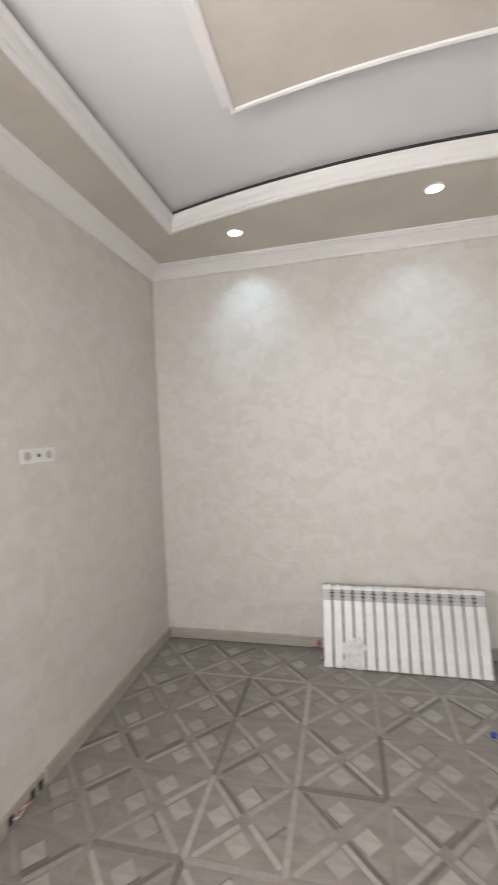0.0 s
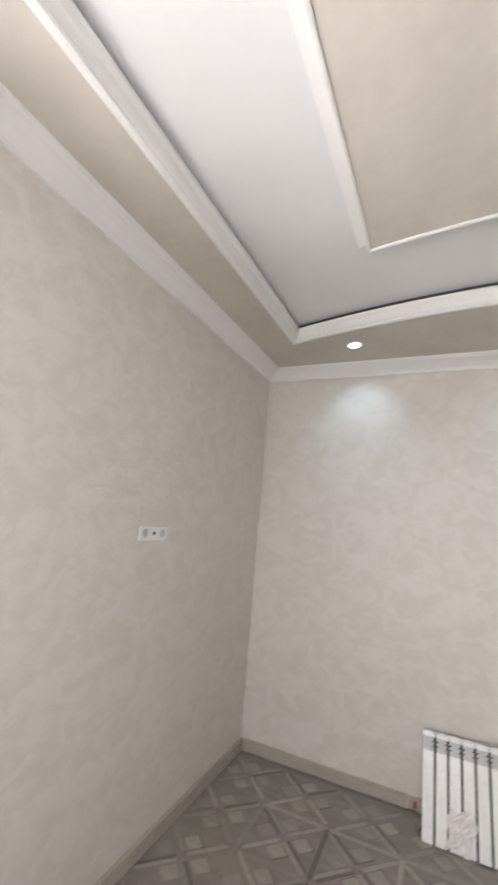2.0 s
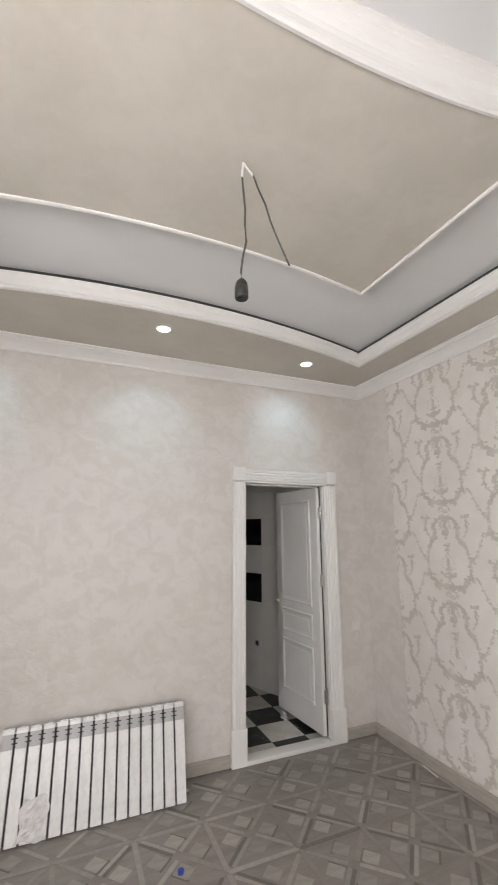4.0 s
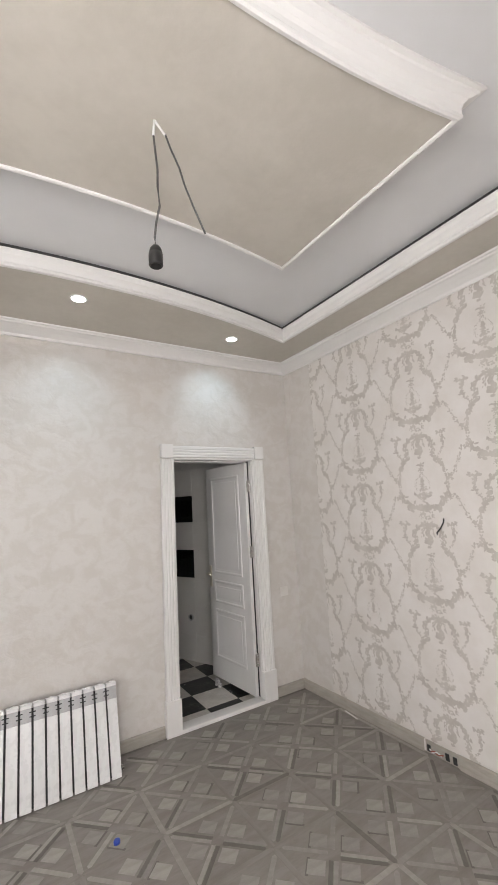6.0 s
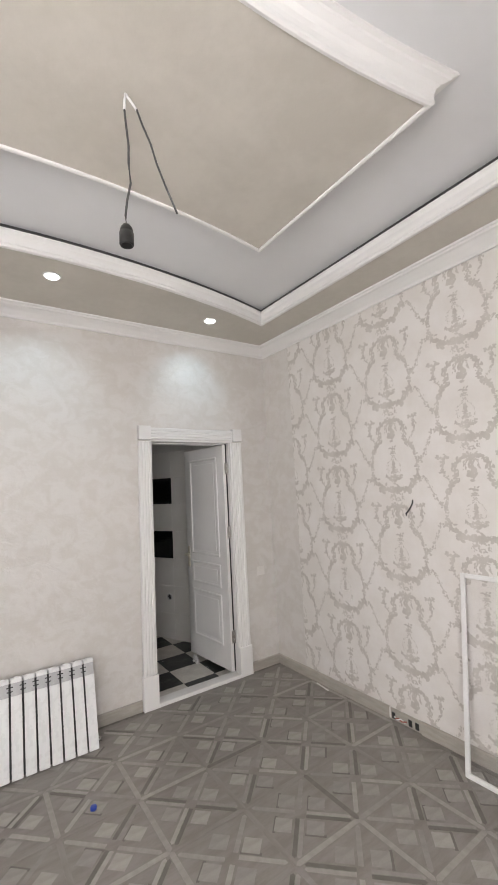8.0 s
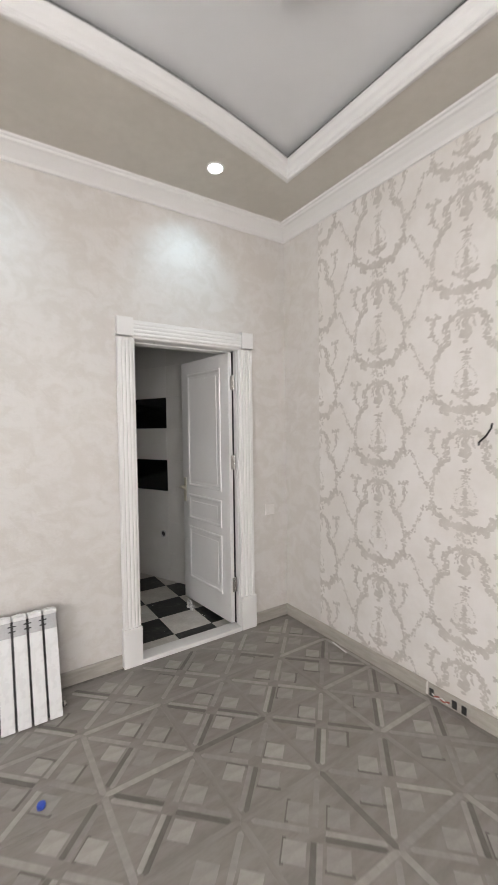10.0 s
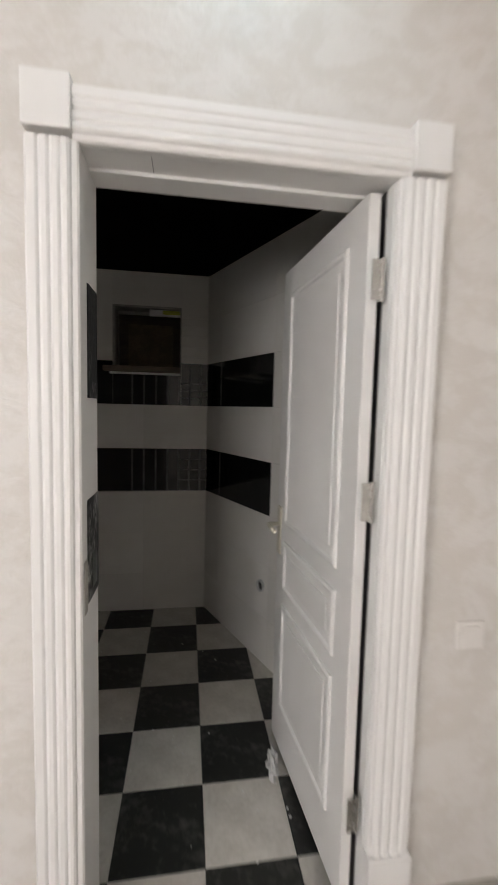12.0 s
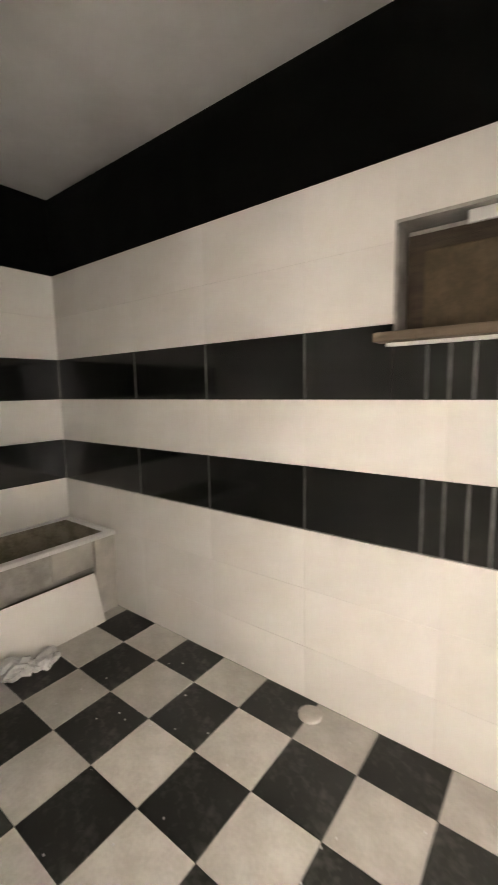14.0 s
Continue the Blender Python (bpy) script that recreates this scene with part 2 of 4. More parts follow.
# ---- living room shell ----
floor = structure("floor", box(XW - 0.2, XE + 0.2, YS - 0.2, 2.722, -0.1, 0.0), LAM_MID, "grey-brown patterned laminate floor, slightly dusty", "floor")
b = box(XW - 0.2, XW, YS - 0.2, WY0, 0, 3.2)
box(XW - 0.2, XW, WY1, YN + 0.07, 0, 3.2, b), box(XW - 0.2, XW, WY0, WY1, 0, WZ0, b), box(XW - 0.2, XW, WY0, WY1, WZ1, 3.2, b)
wall_w = structure("wall_west", b, WALLPAPER, "mottled beige plaster-effect wallpaper wall", "wall")
wall_e = structure("wall_east", box(XE, XE + 0.2, YS - 0.2, YN + 0.07, 0, 3.2), DAMASK_GROUND, "wall with pale beige damask wallpaper", "wall")
b = box(XW, WX0, YS - 0.2, YS, 0, 3.2)
box(WX1, XE, YS - 0.2, YS, 0, 3.2, b), box(WX0, WX1, YS - 0.2, YS, 0, WZ0, b), box(WX0, WX1, YS - 0.2, YS, WZ1, 3.2, b)
wall_s = structure("wall_south", b, WALLPAPER, "mottled beige wallpaper wall with a window", "wall")
b = box(XW, DX0 - 0.018, YN, YN + 0.07, 0, 3.2)
box(DX1 + 0.018, XE, YN, YN + 0.07, 0, 3.2, b), box(DX0 - 0.018, DX1 + 0.018, YN, YN + 0.07, 2.075, 3.2, b)
wall_n = structure("wall_north", b, WALLPAPER, "mottled beige plaster-effect wallpaper wall around the doorway", "wall")

# plain wallpaper strip at the corner of the damask wall
part("wallpaper_strip", box(XE - 0.002, XE + 0.01, 2.385, YN - 0.001, 0.06, Z_CORN), WALLPAPER, wall_e, "plain mottled wallpaper strip beside the damask")

# windows behind the camera
def window(name, m, w):
    """A two-light window, w wide, centred on its local origin with the room towards +y."""
    win = thing(name, "white plastic window with two casements", "window", m, kind="structure")
    h = w / 2
    for x0, x1, z0, z1 in ((-h, h, WZ0, WZ0 + 0.06), (-h, h, WZ1 - 0.06, WZ1), (-h, -h + 0.06, WZ0 + 0.06, WZ1 - 0.06), (h - 0.06, h, WZ0 + 0.06, WZ1 - 0.06), (-0.04, 0.04, WZ0 + 0.06, WZ1 - 0.06)):
        part("window_frame", box(x0, x1, -0.12, -0.06, z0, z1, bevel=0.004), PLASTIC_W, win)
    for x0, x1 in ((-h + 0.06, -0.04), (0.04, h - 0.06)):
        part("pane", box(x0, x1, -0.095, -0.085, WZ0 + 0.06, WZ1 - 0.06), GLASS, win).visible_shadow = False
    part("window_sill", box(-h - 0.04, h + 0.04, -0.06, 0.12, WZ0 - 0.03, WZ0, bevel=0.006), PLASTIC_W, win)


window("window_1", pose((WX0 + WX1) / 2, YS, 0), WX1 - WX0)
window("window_2", pose(XW, (WY0 + WY1) / 2, 0, 0, 0, -90), WY1 - WY0)
structure("ground", box(-60, 60, -80, 60, -0.5, -0.3), GROUND, "bare ground outside the window", "ground")


# ---- ceiling ----
def bowed(x0, x1, yn, ys, bow, n=24):
    """Counter-clockwise outline whose north and south sides bend inward by bow."""
    pts = [(x0 + (x1 - x0) * i / n, ys + bow * (1 - (2 * i / n - 1) ** 2)) for i in range(n + 1)]
    pts += [(x1 + (x0 - x1) * i / n, yn - bow * (1 - (2 * i / n - 1) ** 2)) for i in range(n + 1)]
    return pts


TX0, TX1, TYN = -1.058, 2.124, 2.207
tray = bowed(TX0, TX1, TYN, 2 * CY - TYN, 0.240)
panel = bowed(-0.424, 1.503, 1.378, 2 * CY - 1.378, 0.095)
structure("ceiling", box(XW - 0.2, XE + 0.2, YS - 0.2, YN + 0.07, Z_CEIL, 3.2), CEIL_WHITE, "white stretch ceiling in the recess", "ceiling")
# the dropped soffit round the recess
b = bmesh.new()
nn = 24
inner = [b.verts.new((x, y, Z_SOFF)) for x, y in tray]
s_side, n_side = inner[:nn + 1], inner[nn + 1:]
so = [b.verts.new((TX0 + (TX1 - TX0) * i / nn, YS, Z_SOFF)) for i in range(nn + 1)]
no = [b.verts.new((TX1 + (TX0 - TX1) * i / nn, YN, Z_SOFF)) for i in range(nn + 1)]
for i in range(nn):
    b.faces.new((so[i], s_side[i], s_side[i + 1], so[i + 1]))
    b.faces.new((no[i], n_side[i], n_side[i + 1], no[i + 1]))
w4 = [b.verts.new((XW, y, Z_SOFF)) for y in (YS, YN)]
e4 = [b.verts.new((XE, y, Z_SOFF)) for y in (YS, YN)]
b.faces.new((w4[0], w4[1], no[-1], n_side[-1], s_side[0], so[0]))
b.faces.new((e4[0], so[-1], s_side[-1], n_side[0], no[0], e4[1]))
bmesh.ops.recalc_face_normals(b, faces=b.faces)
ret = bmesh.ops.extrude_face_region(b, geom=b.faces[:])
bmesh.ops.translate(b, verts=[v for v in ret["geom"] if isinstance(v, bmesh.types.BMVert)], vec=(0, 0, 0.05))
structure("ceiling_soffit", b, CEIL_BEIGE, "beige dropped ceiling border with a bowed inner edge", "ceiling")
structure("soffit_moulding", sweep(tray, [(-0.03, 2.958), (-0.006, 2.95), (0.004, 2.955), (0.004, 2.968), (0.010, 2.972), (0.016, 2.99), (0.02, 3.01), (0.032, 3.026), (0.034, 3.04), (-0.02, 3.04), (-0.02, 3.0)]), MOULD, "white moulding along the ceiling border", "trim")
# dark strip run onto the ceiling to paint the shadow line over the moulding
structure("shadow_gap", sweep(tray, [(-0.03, 3.0), (-0.03, 3.065), (0.013, 3.066), (0.013, 3.072)]), GAP_SHADE, "dark strip painted for the shade behind the ceiling moulding", "trim")
# the hung panel in the middle
b = bmesh.new()
f = b.faces.new([b.verts.new((x, y, Z_PANEL)) for x, y in panel])
ret = bmesh.ops.extrude_face_region(b, geom=[f])
bmesh.ops.translate(b, verts=[v for v in ret["geom"] if isinstance(v, bmesh.types.BMVert)], vec=(0, 0, 0.088))
bmesh.ops.recalc_face_normals(b, faces=b.faces)
structure("ceiling_panel", b, CEIL_BEIGE, "beige wallpapered ceiling island with bowed sides", "ceiling")
structure("panel_moulding", sweep(panel, [(0.016, 2.981), (0.015, 2.972), (0.004, 2.969), (-0.004, 2.974), (-0.006, 2.984), (-0.004, 2.99), (-0.005, 3.01), (-0.010, 3.028), (-0.022, 3.042), (-0.044, 3.05), (-0.048, 3.057), (-0.063, 3.06), (-0.063, 3.0695)]), MOULD, "white crown moulding round the ceiling island", "trim")
room = [(XW, YS), (XE, YS), (XE, YN), (XW, YN)]
structure("cornice", sweep(room, [(0.0, 2.874), (0.014, 2.874), (0.018, 2.892), (0.030, 2.902), (0.050, 2.918), (0.080, 2.934), (0.096, 2.938), (0.102, 2.948), (0.114, 2.95), (0.118, 2.96)]), MOULD, "white crown cornice along the walls", "trim")

# ---- baseboards, with cut-outs for cables ----
BH_ = 0.078
bprof = [(0.001, BH_), (0.010, BH_), (0.017, BH_ - 0.008), (0.019, 0.0)]


def baseboard(p0, p1):
    structure("baseboard", sweep([p0, p1], bprof + [(0.001, 0.0)], closed=False), BASE, "beige-grey baseboard", "baseboard")


baseboard((XE, YS), (XE, 1.305)), baseboard((XE, 1.545), (XE, YN))
baseboard((XE - 0.02, YN), (2.214, YN))
baseboard((1.228, YN), (-0.245, YN)), baseboard((-0.30, YN), (XW + 0.02, YN))
baseboard((XW, YN), (XW, 1.31)), baseboard((XW, 1.07), (XW, YS))


def cable_box(m, n, label):
    t = thing("cable_box", label, "cable box", m, group="open cable boxes in the baseboard")
    part("back_plate", box(-0.115 * n, 0.115 * n, 0.0, 0.006, 0.001, 0.074), BASE, t, "beige backing")
    for i in range(2 if n > 0.5 else 1):
        x = -0.085 * n + 0.05 * i
        bb = box(x - 0.013, x + 0.013, 0.006, 0.011, 0.010, 0.052, bevel=0.002)
        part("connector", bb, PLASTIC_BLACK if n > 0.5 else RED, t, "black connector" if n > 0.5 else "dark red connector")
    if n > 0.5:
        part("red_wire", tube([(-0.01, 0.012, 0.03), (0.02, 0.02, 0.022), (0.05, 0.016, 0.03), (0.07, 0.02, 0.024)], 0.004), RED, t)
        part("white_wire", tube([(0.0, 0.014, 0.02), (0.03, 0.018, 0.034), (0.06, 0.018, 0.018), (0.085, 0.014, 0.03)], 0.004), PLASTIC_W, t)
        part("connector", box(0.08, 0.105, 0.006, 0.011, 0.01, 0.05, bevel=0.002), PLASTIC_BLACK, t, "black connector")


cable_box(pose(XE - 0.001, 1.425, 0, 0, 0, 90), 1.0, "open cable box with red and black connectors in the baseboard")
cable_box(pose(XW + 0.001, 1.19, 0, 0, 0, -90), 1.0, "open cable box with black connectors and wires in the baseboard")
cable_box(pose(-0.272, YN - 0.001, 0, 0, 0, 180), 0.22, "small dark cable outlet in the baseboard beside the radiator")

# ---- doorway ----
door = thing("door_1", "white panelled door standing open into the bathroom", "door", kind="structure")
YT = 2.722


def fluted(w, length):
    """A fluted casing board: w wide along x, length along z, its face towards -y."""
    prof, n = [(0, 0.0), (0, -0.022), (0.006, -0.030)], 3
    for i in range(n):
        a = 0.018 + (w - 0.042) * (i + 0.5) / n
        prof += [(a - 0.007, -0.030), (a - 0.004, -0.0285), (a, -0.0255), (a + 0.004, -0.0285), (a + 0.007, -0.030)]
    prof += [(w - 0.022, -0.030), (w - 0.017, -0.026), (w - 0.014, -0.020), (w - 0.004, -0.019), (w, -0.014), (w, 0.0)]
    b = bmesh.new()
    lo = [b.verts.new((x, y, 0)) for x, y in prof]
    hi = [b.verts.new((x, y, length)) for x, y in prof]
    for i in range(len(prof) - 1):
        b.faces.new((lo[i], lo[i + 1], hi[i + 1], hi[i]))
    b.faces.new(lo[::-1]), b.faces.new(hi)
    bmesh.ops.recalc_face_normals(b, faces=b.faces)
    return b


yb = YN + 0.001 - 0.008
part("casing", fluted(0.110, DZ - 0.240), MOULD, door, "white fluted casing", pose(1.237, yb, 0.240))
b = fluted(0.119, DZ - 0.240)
for v in b.verts:
    v.co.x = 0.119 - v.co.x
bmesh.ops.reverse_faces(b, faces=b.faces)
part("casing", b, MOULD, door, "white fluted casing", pose(2.088, yb, 0.240))
part("casing", fluted(0.112, 2.114 - 1.334), MOULD, door, "white fluted casing", pose(1.334, yb, DZ + 0.112, 0, 90, 0))
for x0, x1, x2, x3 in ((1.236, 1.336, 1.231, 1.350), (2.112, 2.208, 2.085, 2.211)):
    part("corner_block", box(x0, x1, YT - 0.004, YN, DZ + 0.012, DZ + 0.124, bevel=0.005), MOULD, door)
    part("plinth_block", box(x2, x3, YT - 0.004, YN, 0.0, 0.242, bevel=0.005), MOULD, door)
part("jamb", box(DX0 - 0.018, DX0, YN - 0.006, YB, 0.0, DZ + 0.03), DOOR_WHITE, door, "white jamb lining")
part("jamb", box(DX1, DX1 + 0.018, YN - 0.006, YB, 0.0, DZ + 0.03), DOOR_WHITE, door, "white jamb lining")
# added black strip: colours the lit jamb as the dark gap behind the leaf
part("hinge_gap_shade", box(DX1 - 0.002, DX1 - 0.0002, 2.80, YB - 0.002, 0.03, DZ - 0.002), PLASTIC_BLACK, door, "black strip standing for the dark gap on the hinge side")
part("head", box(DX0, DX1, YN - 0.006, YB, DZ, DZ + 0.05), DOOR_WHITE, door, "white head lining")
part("head_stop", box(DX0, DX1, 2.835, YB - 0.003, DZ - 0.009, DZ, bevel=0.002), DOOR_WHITE, door, "white door stop")
part("head_crack", box(1.497, 1.4985, 2.77, 2.831, DZ - 0.0005, DZ + 0.01), RAD_DARK, door, "thin dark crack")
part("threshold", box(DX0, DX1, YT - 0.004, 2.822, 0.0, 0.03, bevel=0.006), MOULD, door, "white threshold, slightly worn")
part("adhesive_patch", box(DX0, DX0 + 0.003, 2.808, 2.905, 1.515, 1.745), FOAM, door, "black adhesive patch with torn edges")
part("adhesive_patch", box(DX0, DX0 + 0.0035, 2.808, 2.905, 1.475, 1.515), FOAM_GREY, door, "grey smeared lower edge")
part("adhesive_patch", box(DX0, DX0 + 0.005, 2.835, 2.885, 0.99, 1.08), PLASTIC_BLACK, door, "black hole in the adhesive")
part("adhesive_patch", box(DX0, DX0 + 0.003, 2.797, 2.912, 0.965, 1.225), FOAM_GREY, door, "grey and black adhesive patch")
part("adhesive_patch", box(DX0, DX0 + 0.0025, 2.765, 2.79, 0.95, 1.08), PLASTER, door, "grey plaster smear")
# the leaf: local x from hinge to free edge, y thickness, z up
HX, HY = 2.060, 2.785
ang = math.degrees(math.atan2(0.665, -0.062))
LW, LT, LZ0, LZ1 = 0.668, 0.036, 0.045, 2.006
leaf = part("leaf", box(0.002, LW, -0.004, LT - 0.008, LZ0, LZ1, bevel=0.003), DOOR_WHITE, door, "white painted leaf with raised panels", pose(HX, HY, 0, 0, 0, ang))
for face in (LT - 0.008, -0.004):
    s = 1 if face > 0 else -1
    for z0, z1 in ((1.01, 1.895), (0.74, 0.92), (0.245, 0.655)):
        pth = [(0.115, z0), (0.555, z0), (0.555, z1), (0.115, z1)]
        prof = [(-0.012, 0.0), (-0.010, 0.007), (-0.002, 0.010), (0.006, 0.008), (0.012, 0.003), (0.03, 0.001)]
        b = sweep(pth, prof)
        for v in b.verts:
            v.co = Vector((v.co.x, face + s * (v.co.z), v.co.y))
        bmesh.ops.recalc_face_normals(b, faces=b.faces)
        part("panel_moulding", b, DOOR_WHITE, leaf)
        part("raised_panel", box(0.155, 0.515, min(face, face + s * 0.004), max(face, face + s * 0.004), z0 + 0.04, z1 - 0.04, bevel=0.0015), DOOR_WHITE, leaf)
hy = LT - 0.008
b = box(0.612, 0.652, hy, hy + 0.006, 0.86, 1.06, bevel=0.003)
part("handle_plate", b, CREAM, leaf, "cream handle plate")
b = tube([(0.632, hy + 0.004, 0.985), (0.632, hy + 0.045, 0.985), (0.628, hy + 0.052, 0.985), (0.60, hy + 0.054, 0.985), (0.54, hy + 0.054, 0.98)], 0.009, 10)
smooth(part("handle", b, CREAM, leaf, "cream lever handle"))
for hz in (1.79, 1.22, 0.33):
    b = cyl(0.0075, 0.0075, -0.055, 0.055, 12, bevel=0.002)
    box(-0.004, 0.0, 0.0, 0.03, -0.05, 0.05, b)
    box(-0.03, 0.0, -0.004, -0.001, -0.05, 0.05, b)
    part("hinge", b, CHROME, door, "steel hinge", pose(HX + 0.010, HY - 0.012, hz, 0, 0, 0))

# ---- recessed spotlights ----
def spotlight(x, y):
    t = thing("recessed_spotlight", "small round white spotlight lit in the ceiling border", "spotlight", pose(x, y, Z_SOFF), group="recessed spotlights in the soffit")
    smooth(part("ring", turned([(0.052, 0.001), (0.052, -0.003), (0.049, -0.006), (0.042, -0.006), (0.040, -0.001)]), PLASTIC_W, t))
    part("diffuser", cyl(0.041, 0.041, -0.005, -0.001, 24), LED, t, "glowing white diffuser")


for sx, sy in SPOTS:
    spotlight(sx, sy)

# ---- hanging lamp holder ----
hang = thing("hanging_lamp_holder", "black lamp holder hanging on a bare twisted wire", "lamp holder", pose(0.54, 0.83, Z_PANEL))
smooth(part("insulation", tube([(0, 0, 0.0), (-0.003, 0, -0.03), (-0.005, 0.0, -0.065)], 0.0045), PLASTIC_W, hang, "white bare wire end"))
smooth(part("insulation", tube([(0, 0, 0.0), (0.015, -0.004, -0.022), (0.034, -0.012, -0.055)], 0.0045), PLASTIC_W, hang, "white bare wire end"))
smooth(part("wire", tube([(-0.005, 0, -0.06), (0.0, 0, -0.12), (0.008, 0.002, -0.19), (0.006, 0.0, -0.26), (0.012, 0, -0.33), (-0.002, 0, -0.40), (-0.008, 0, -0.455), (-0.006, 0, -0.49)], 0.004), WIRE_GREY, hang, "dark grey wire"))
smooth(part("wire", tube([(0.034, -0.012, -0.052), (0.050, -0.02, -0.11), (0.075, -0.03, -0.18), (0.092, -0.036, -0.25), (0.115, -0.044, -0.32), (0.152, -0.058, -0.425)], 0.0036), WIRE_GREY, hang, "dark grey loose wire"))
b = turned([(0.006, 0.0), (0.012, -0.002), (0.019, -0.012), (0.022, -0.024), (0.022, -0.030), (0.0235, -0.031), (0.0235, -0.070), (0.0215, -0.074), (0.018, -0.074), (0.017, -0.05)])
bmesh.ops.translate(b, verts=b.verts, vec=(-0.006, 0, -0.485))
bmesh.ops.recalc_face_normals(b, faces=b.faces)
smooth(part("socket", b, PLASTIC_BLACK, hang, "black plastic socket"))

# ---- radiator leaning on the wall ----
rad = thing("radiator", "white aluminium sectional radiator leaning against the wall", "radiator", pose(-0.212, 2.488, 0.004, -16, 0, 0))
NS, PITCH, RH = 15, 1.066 / 15, 0.535


def section_mesh():
    w = PITCH
    b = box(0.0058, w - 0.0058, 0.0, 0.012, 0.004, RH - 0.098, bevel=0.003)
    box(w * 0.5 - 0.006, w * 0.5 + 0.006, 0.012, 0.085, 0.03, RH - 0.05, b)
    box(0.002, w - 0.002, 0.07, 0.09, 0.02, RH - 0.06, b, bevel=0.003)
    box(0.0025, w - 0.0025, 0.012, 0.09, RH - 0.022, RH, b, bevel=0.006)
    box(0.004, w - 0.004, 0.0, 0.016, RH - 0.026, RH - 0.006, b, bevel=0.004)
    box(w * 0.5 - 0.011, w * 0.5 + 0.011, 0.01, 0.07, RH - 0.008, RH + 0.004, b, bevel=0.002)
    return mesh_of(b, "section", RAD_WHITE)


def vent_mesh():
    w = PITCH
    # grey in place of white enamel: the recess shade is in the colour
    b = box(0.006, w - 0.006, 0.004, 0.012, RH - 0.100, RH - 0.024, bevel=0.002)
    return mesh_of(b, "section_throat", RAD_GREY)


def slot_mesh():
    w = PITCH
    # dark bars painted for the shaded slots
    b = box(-0.018, 0.018, 0.0025, 0.006, RH - 0.050, RH - 0.044)
    box(-0.016, 0.016, 0.0025, 0.006, RH - 0.074, RH - 0.068, b)
    box(-0.003, 0.003, 0.0025, 0.006, RH - 0.098, RH - 0.044, b)
    return mesh_of(b, "slot", RAD_DARK)


sm, vm, slm = section_mesh(), vent_mesh(), slot_mesh()
for i in range(NS):
    s = share("section", sm, rad, pose(i * PITCH, 0, 0))
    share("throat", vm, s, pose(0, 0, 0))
    if i:
        share("slot", slm, s, pose(0, 0, 0))
# solid dark block that gives the gaps their shade
part("core_shade", box(0.01, NS * PITCH - 0.01, 0.014, 0.06, 0.015, RH - 0.03), RAD_DARK, rad, "dark block standing for the shade between the sections")
for x in (-0.018, NS * PITCH - 0.002):
    b = cyl(0.017, 0.017, 0, 0.02, 16, m=pose(x, 0.045, 0.045, 0, 90, 0), bevel=0.003)
    smooth(part("plug", b, CHROME, rad, "bare metal plug"))
# crumpled film with a label on the lower front
b = bmesh.new()
bmesh.ops.create_grid(b, x_segments=10, y_segments=14, size=0.5)
rr = random.Random(3)
for v in b.verts:
    v.co = Vector((0.205 + v.co.x * (0.135 + 0.02 * math.sin(9 * v.co.y)) + v.co.y * 0.02, -0.006 - 0.007 * rr.random(), 0.105 + v.co.y * (0.19 + 0.02 * math.sin(7 * v.co.x))))
part("film_label", b, PAPER, rad, "crumpled translucent film with a leaflet")

# ---- sockets and plates ----
trip = thing("triple_socket", "white triple power socket on the wallpaper", "socket", pose(XW, 1.387, 1.575, 0, 0, 90))
part("surround", box(-0.112, 0.112, -0.008, 0.0, -0.036, 0.036, bevel=0.003), PLASTIC_W, trip)
for i, r in ((-1, 0.021), (0, 0.010), (1, 0.021)):
    b = cyl(r, r * 0.92, 0, 0.003, 20, m=pose(i * 0.072, -0.008, 0, 90, 0, 0))
    part("outlet", b, RAD_GREY if i else PLASTIC_BLACK, trip, "round outlet recess")
for nm, mm, lab in (("wall_switch", pose(XE, 1.865, 0.75, 0, 0, -90), "white socket plate on the damask wallpaper"), ("wall_switch", pose(2.372, YN, 0.845, 0, 0, 0), "pale switch plate beside the doorway")):
    t = thing(nm, lab, "switch", mm)
    part("plate", box(-0.042, 0.042, -0.007, 0.0, -0.04, 0.04, bevel=0.003), DAMASK_GROUND, t)
    part("rocker", box(-0.026, 0.026, -0.010, -0.007, -0.026, 0.026, bevel=0.002), DAMASK_GROUND, t)
wire = thing("wall_wire", "short black wire end sticking out of the damask wall", "wire", pose(XE, 1.24, 1.365))
smooth(part("sheath", tube([(0.01, 0.045, 0.0), (-0.02, 0.03, 0.02), (-0.035, -0.01, 0.05), (-0.03, -0.03, 0.085), (-0.03, -0.035, 0.11)], 0.0045), PLASTIC_BLACK, wire))

# ---- window screen leaning on the damask wall ----
scr = thing("window_screen", "white framed insect screen leaning against the damask wall", "window screen", pose(2.362, 0.945, 0, 0, math.degrees(math.asin(0.155 / 1.06)), 0))
for y0, y1, z0, z1 in ((-0.026, 0.0, 0, 1.06), (-0.62, -0.594, 0, 1.06), (-0.594, -0.026, 0, 0.026), (-0.594, -0.026, 1.034, 1.06)):
    part("bar", box(0, 0.014, y0, y1, z0, z1, bevel=0.003), PLASTIC_W, scr)
part("net", box(0.007, 0.008, -0.594, -0.026, 0.026, 1.034), NET, scr, "fine grey net")

cap = thing("bottle_cap", "small blue plastic bottle cap lying on the laminate", "bottle cap", pose(0.688, 1.99, 0.001))
smooth(part("cap", turned([(0.0165, 0.0), (0.0165, 0.012), (0.0145, 0.016), (0.010, 0.017)]), BLUE, cap))
strip = thing("laminate_offcut", "thin white strip lying by the baseboard", "offcut", pose(2.49, 2.16, 0.001, 0, 0, 82))
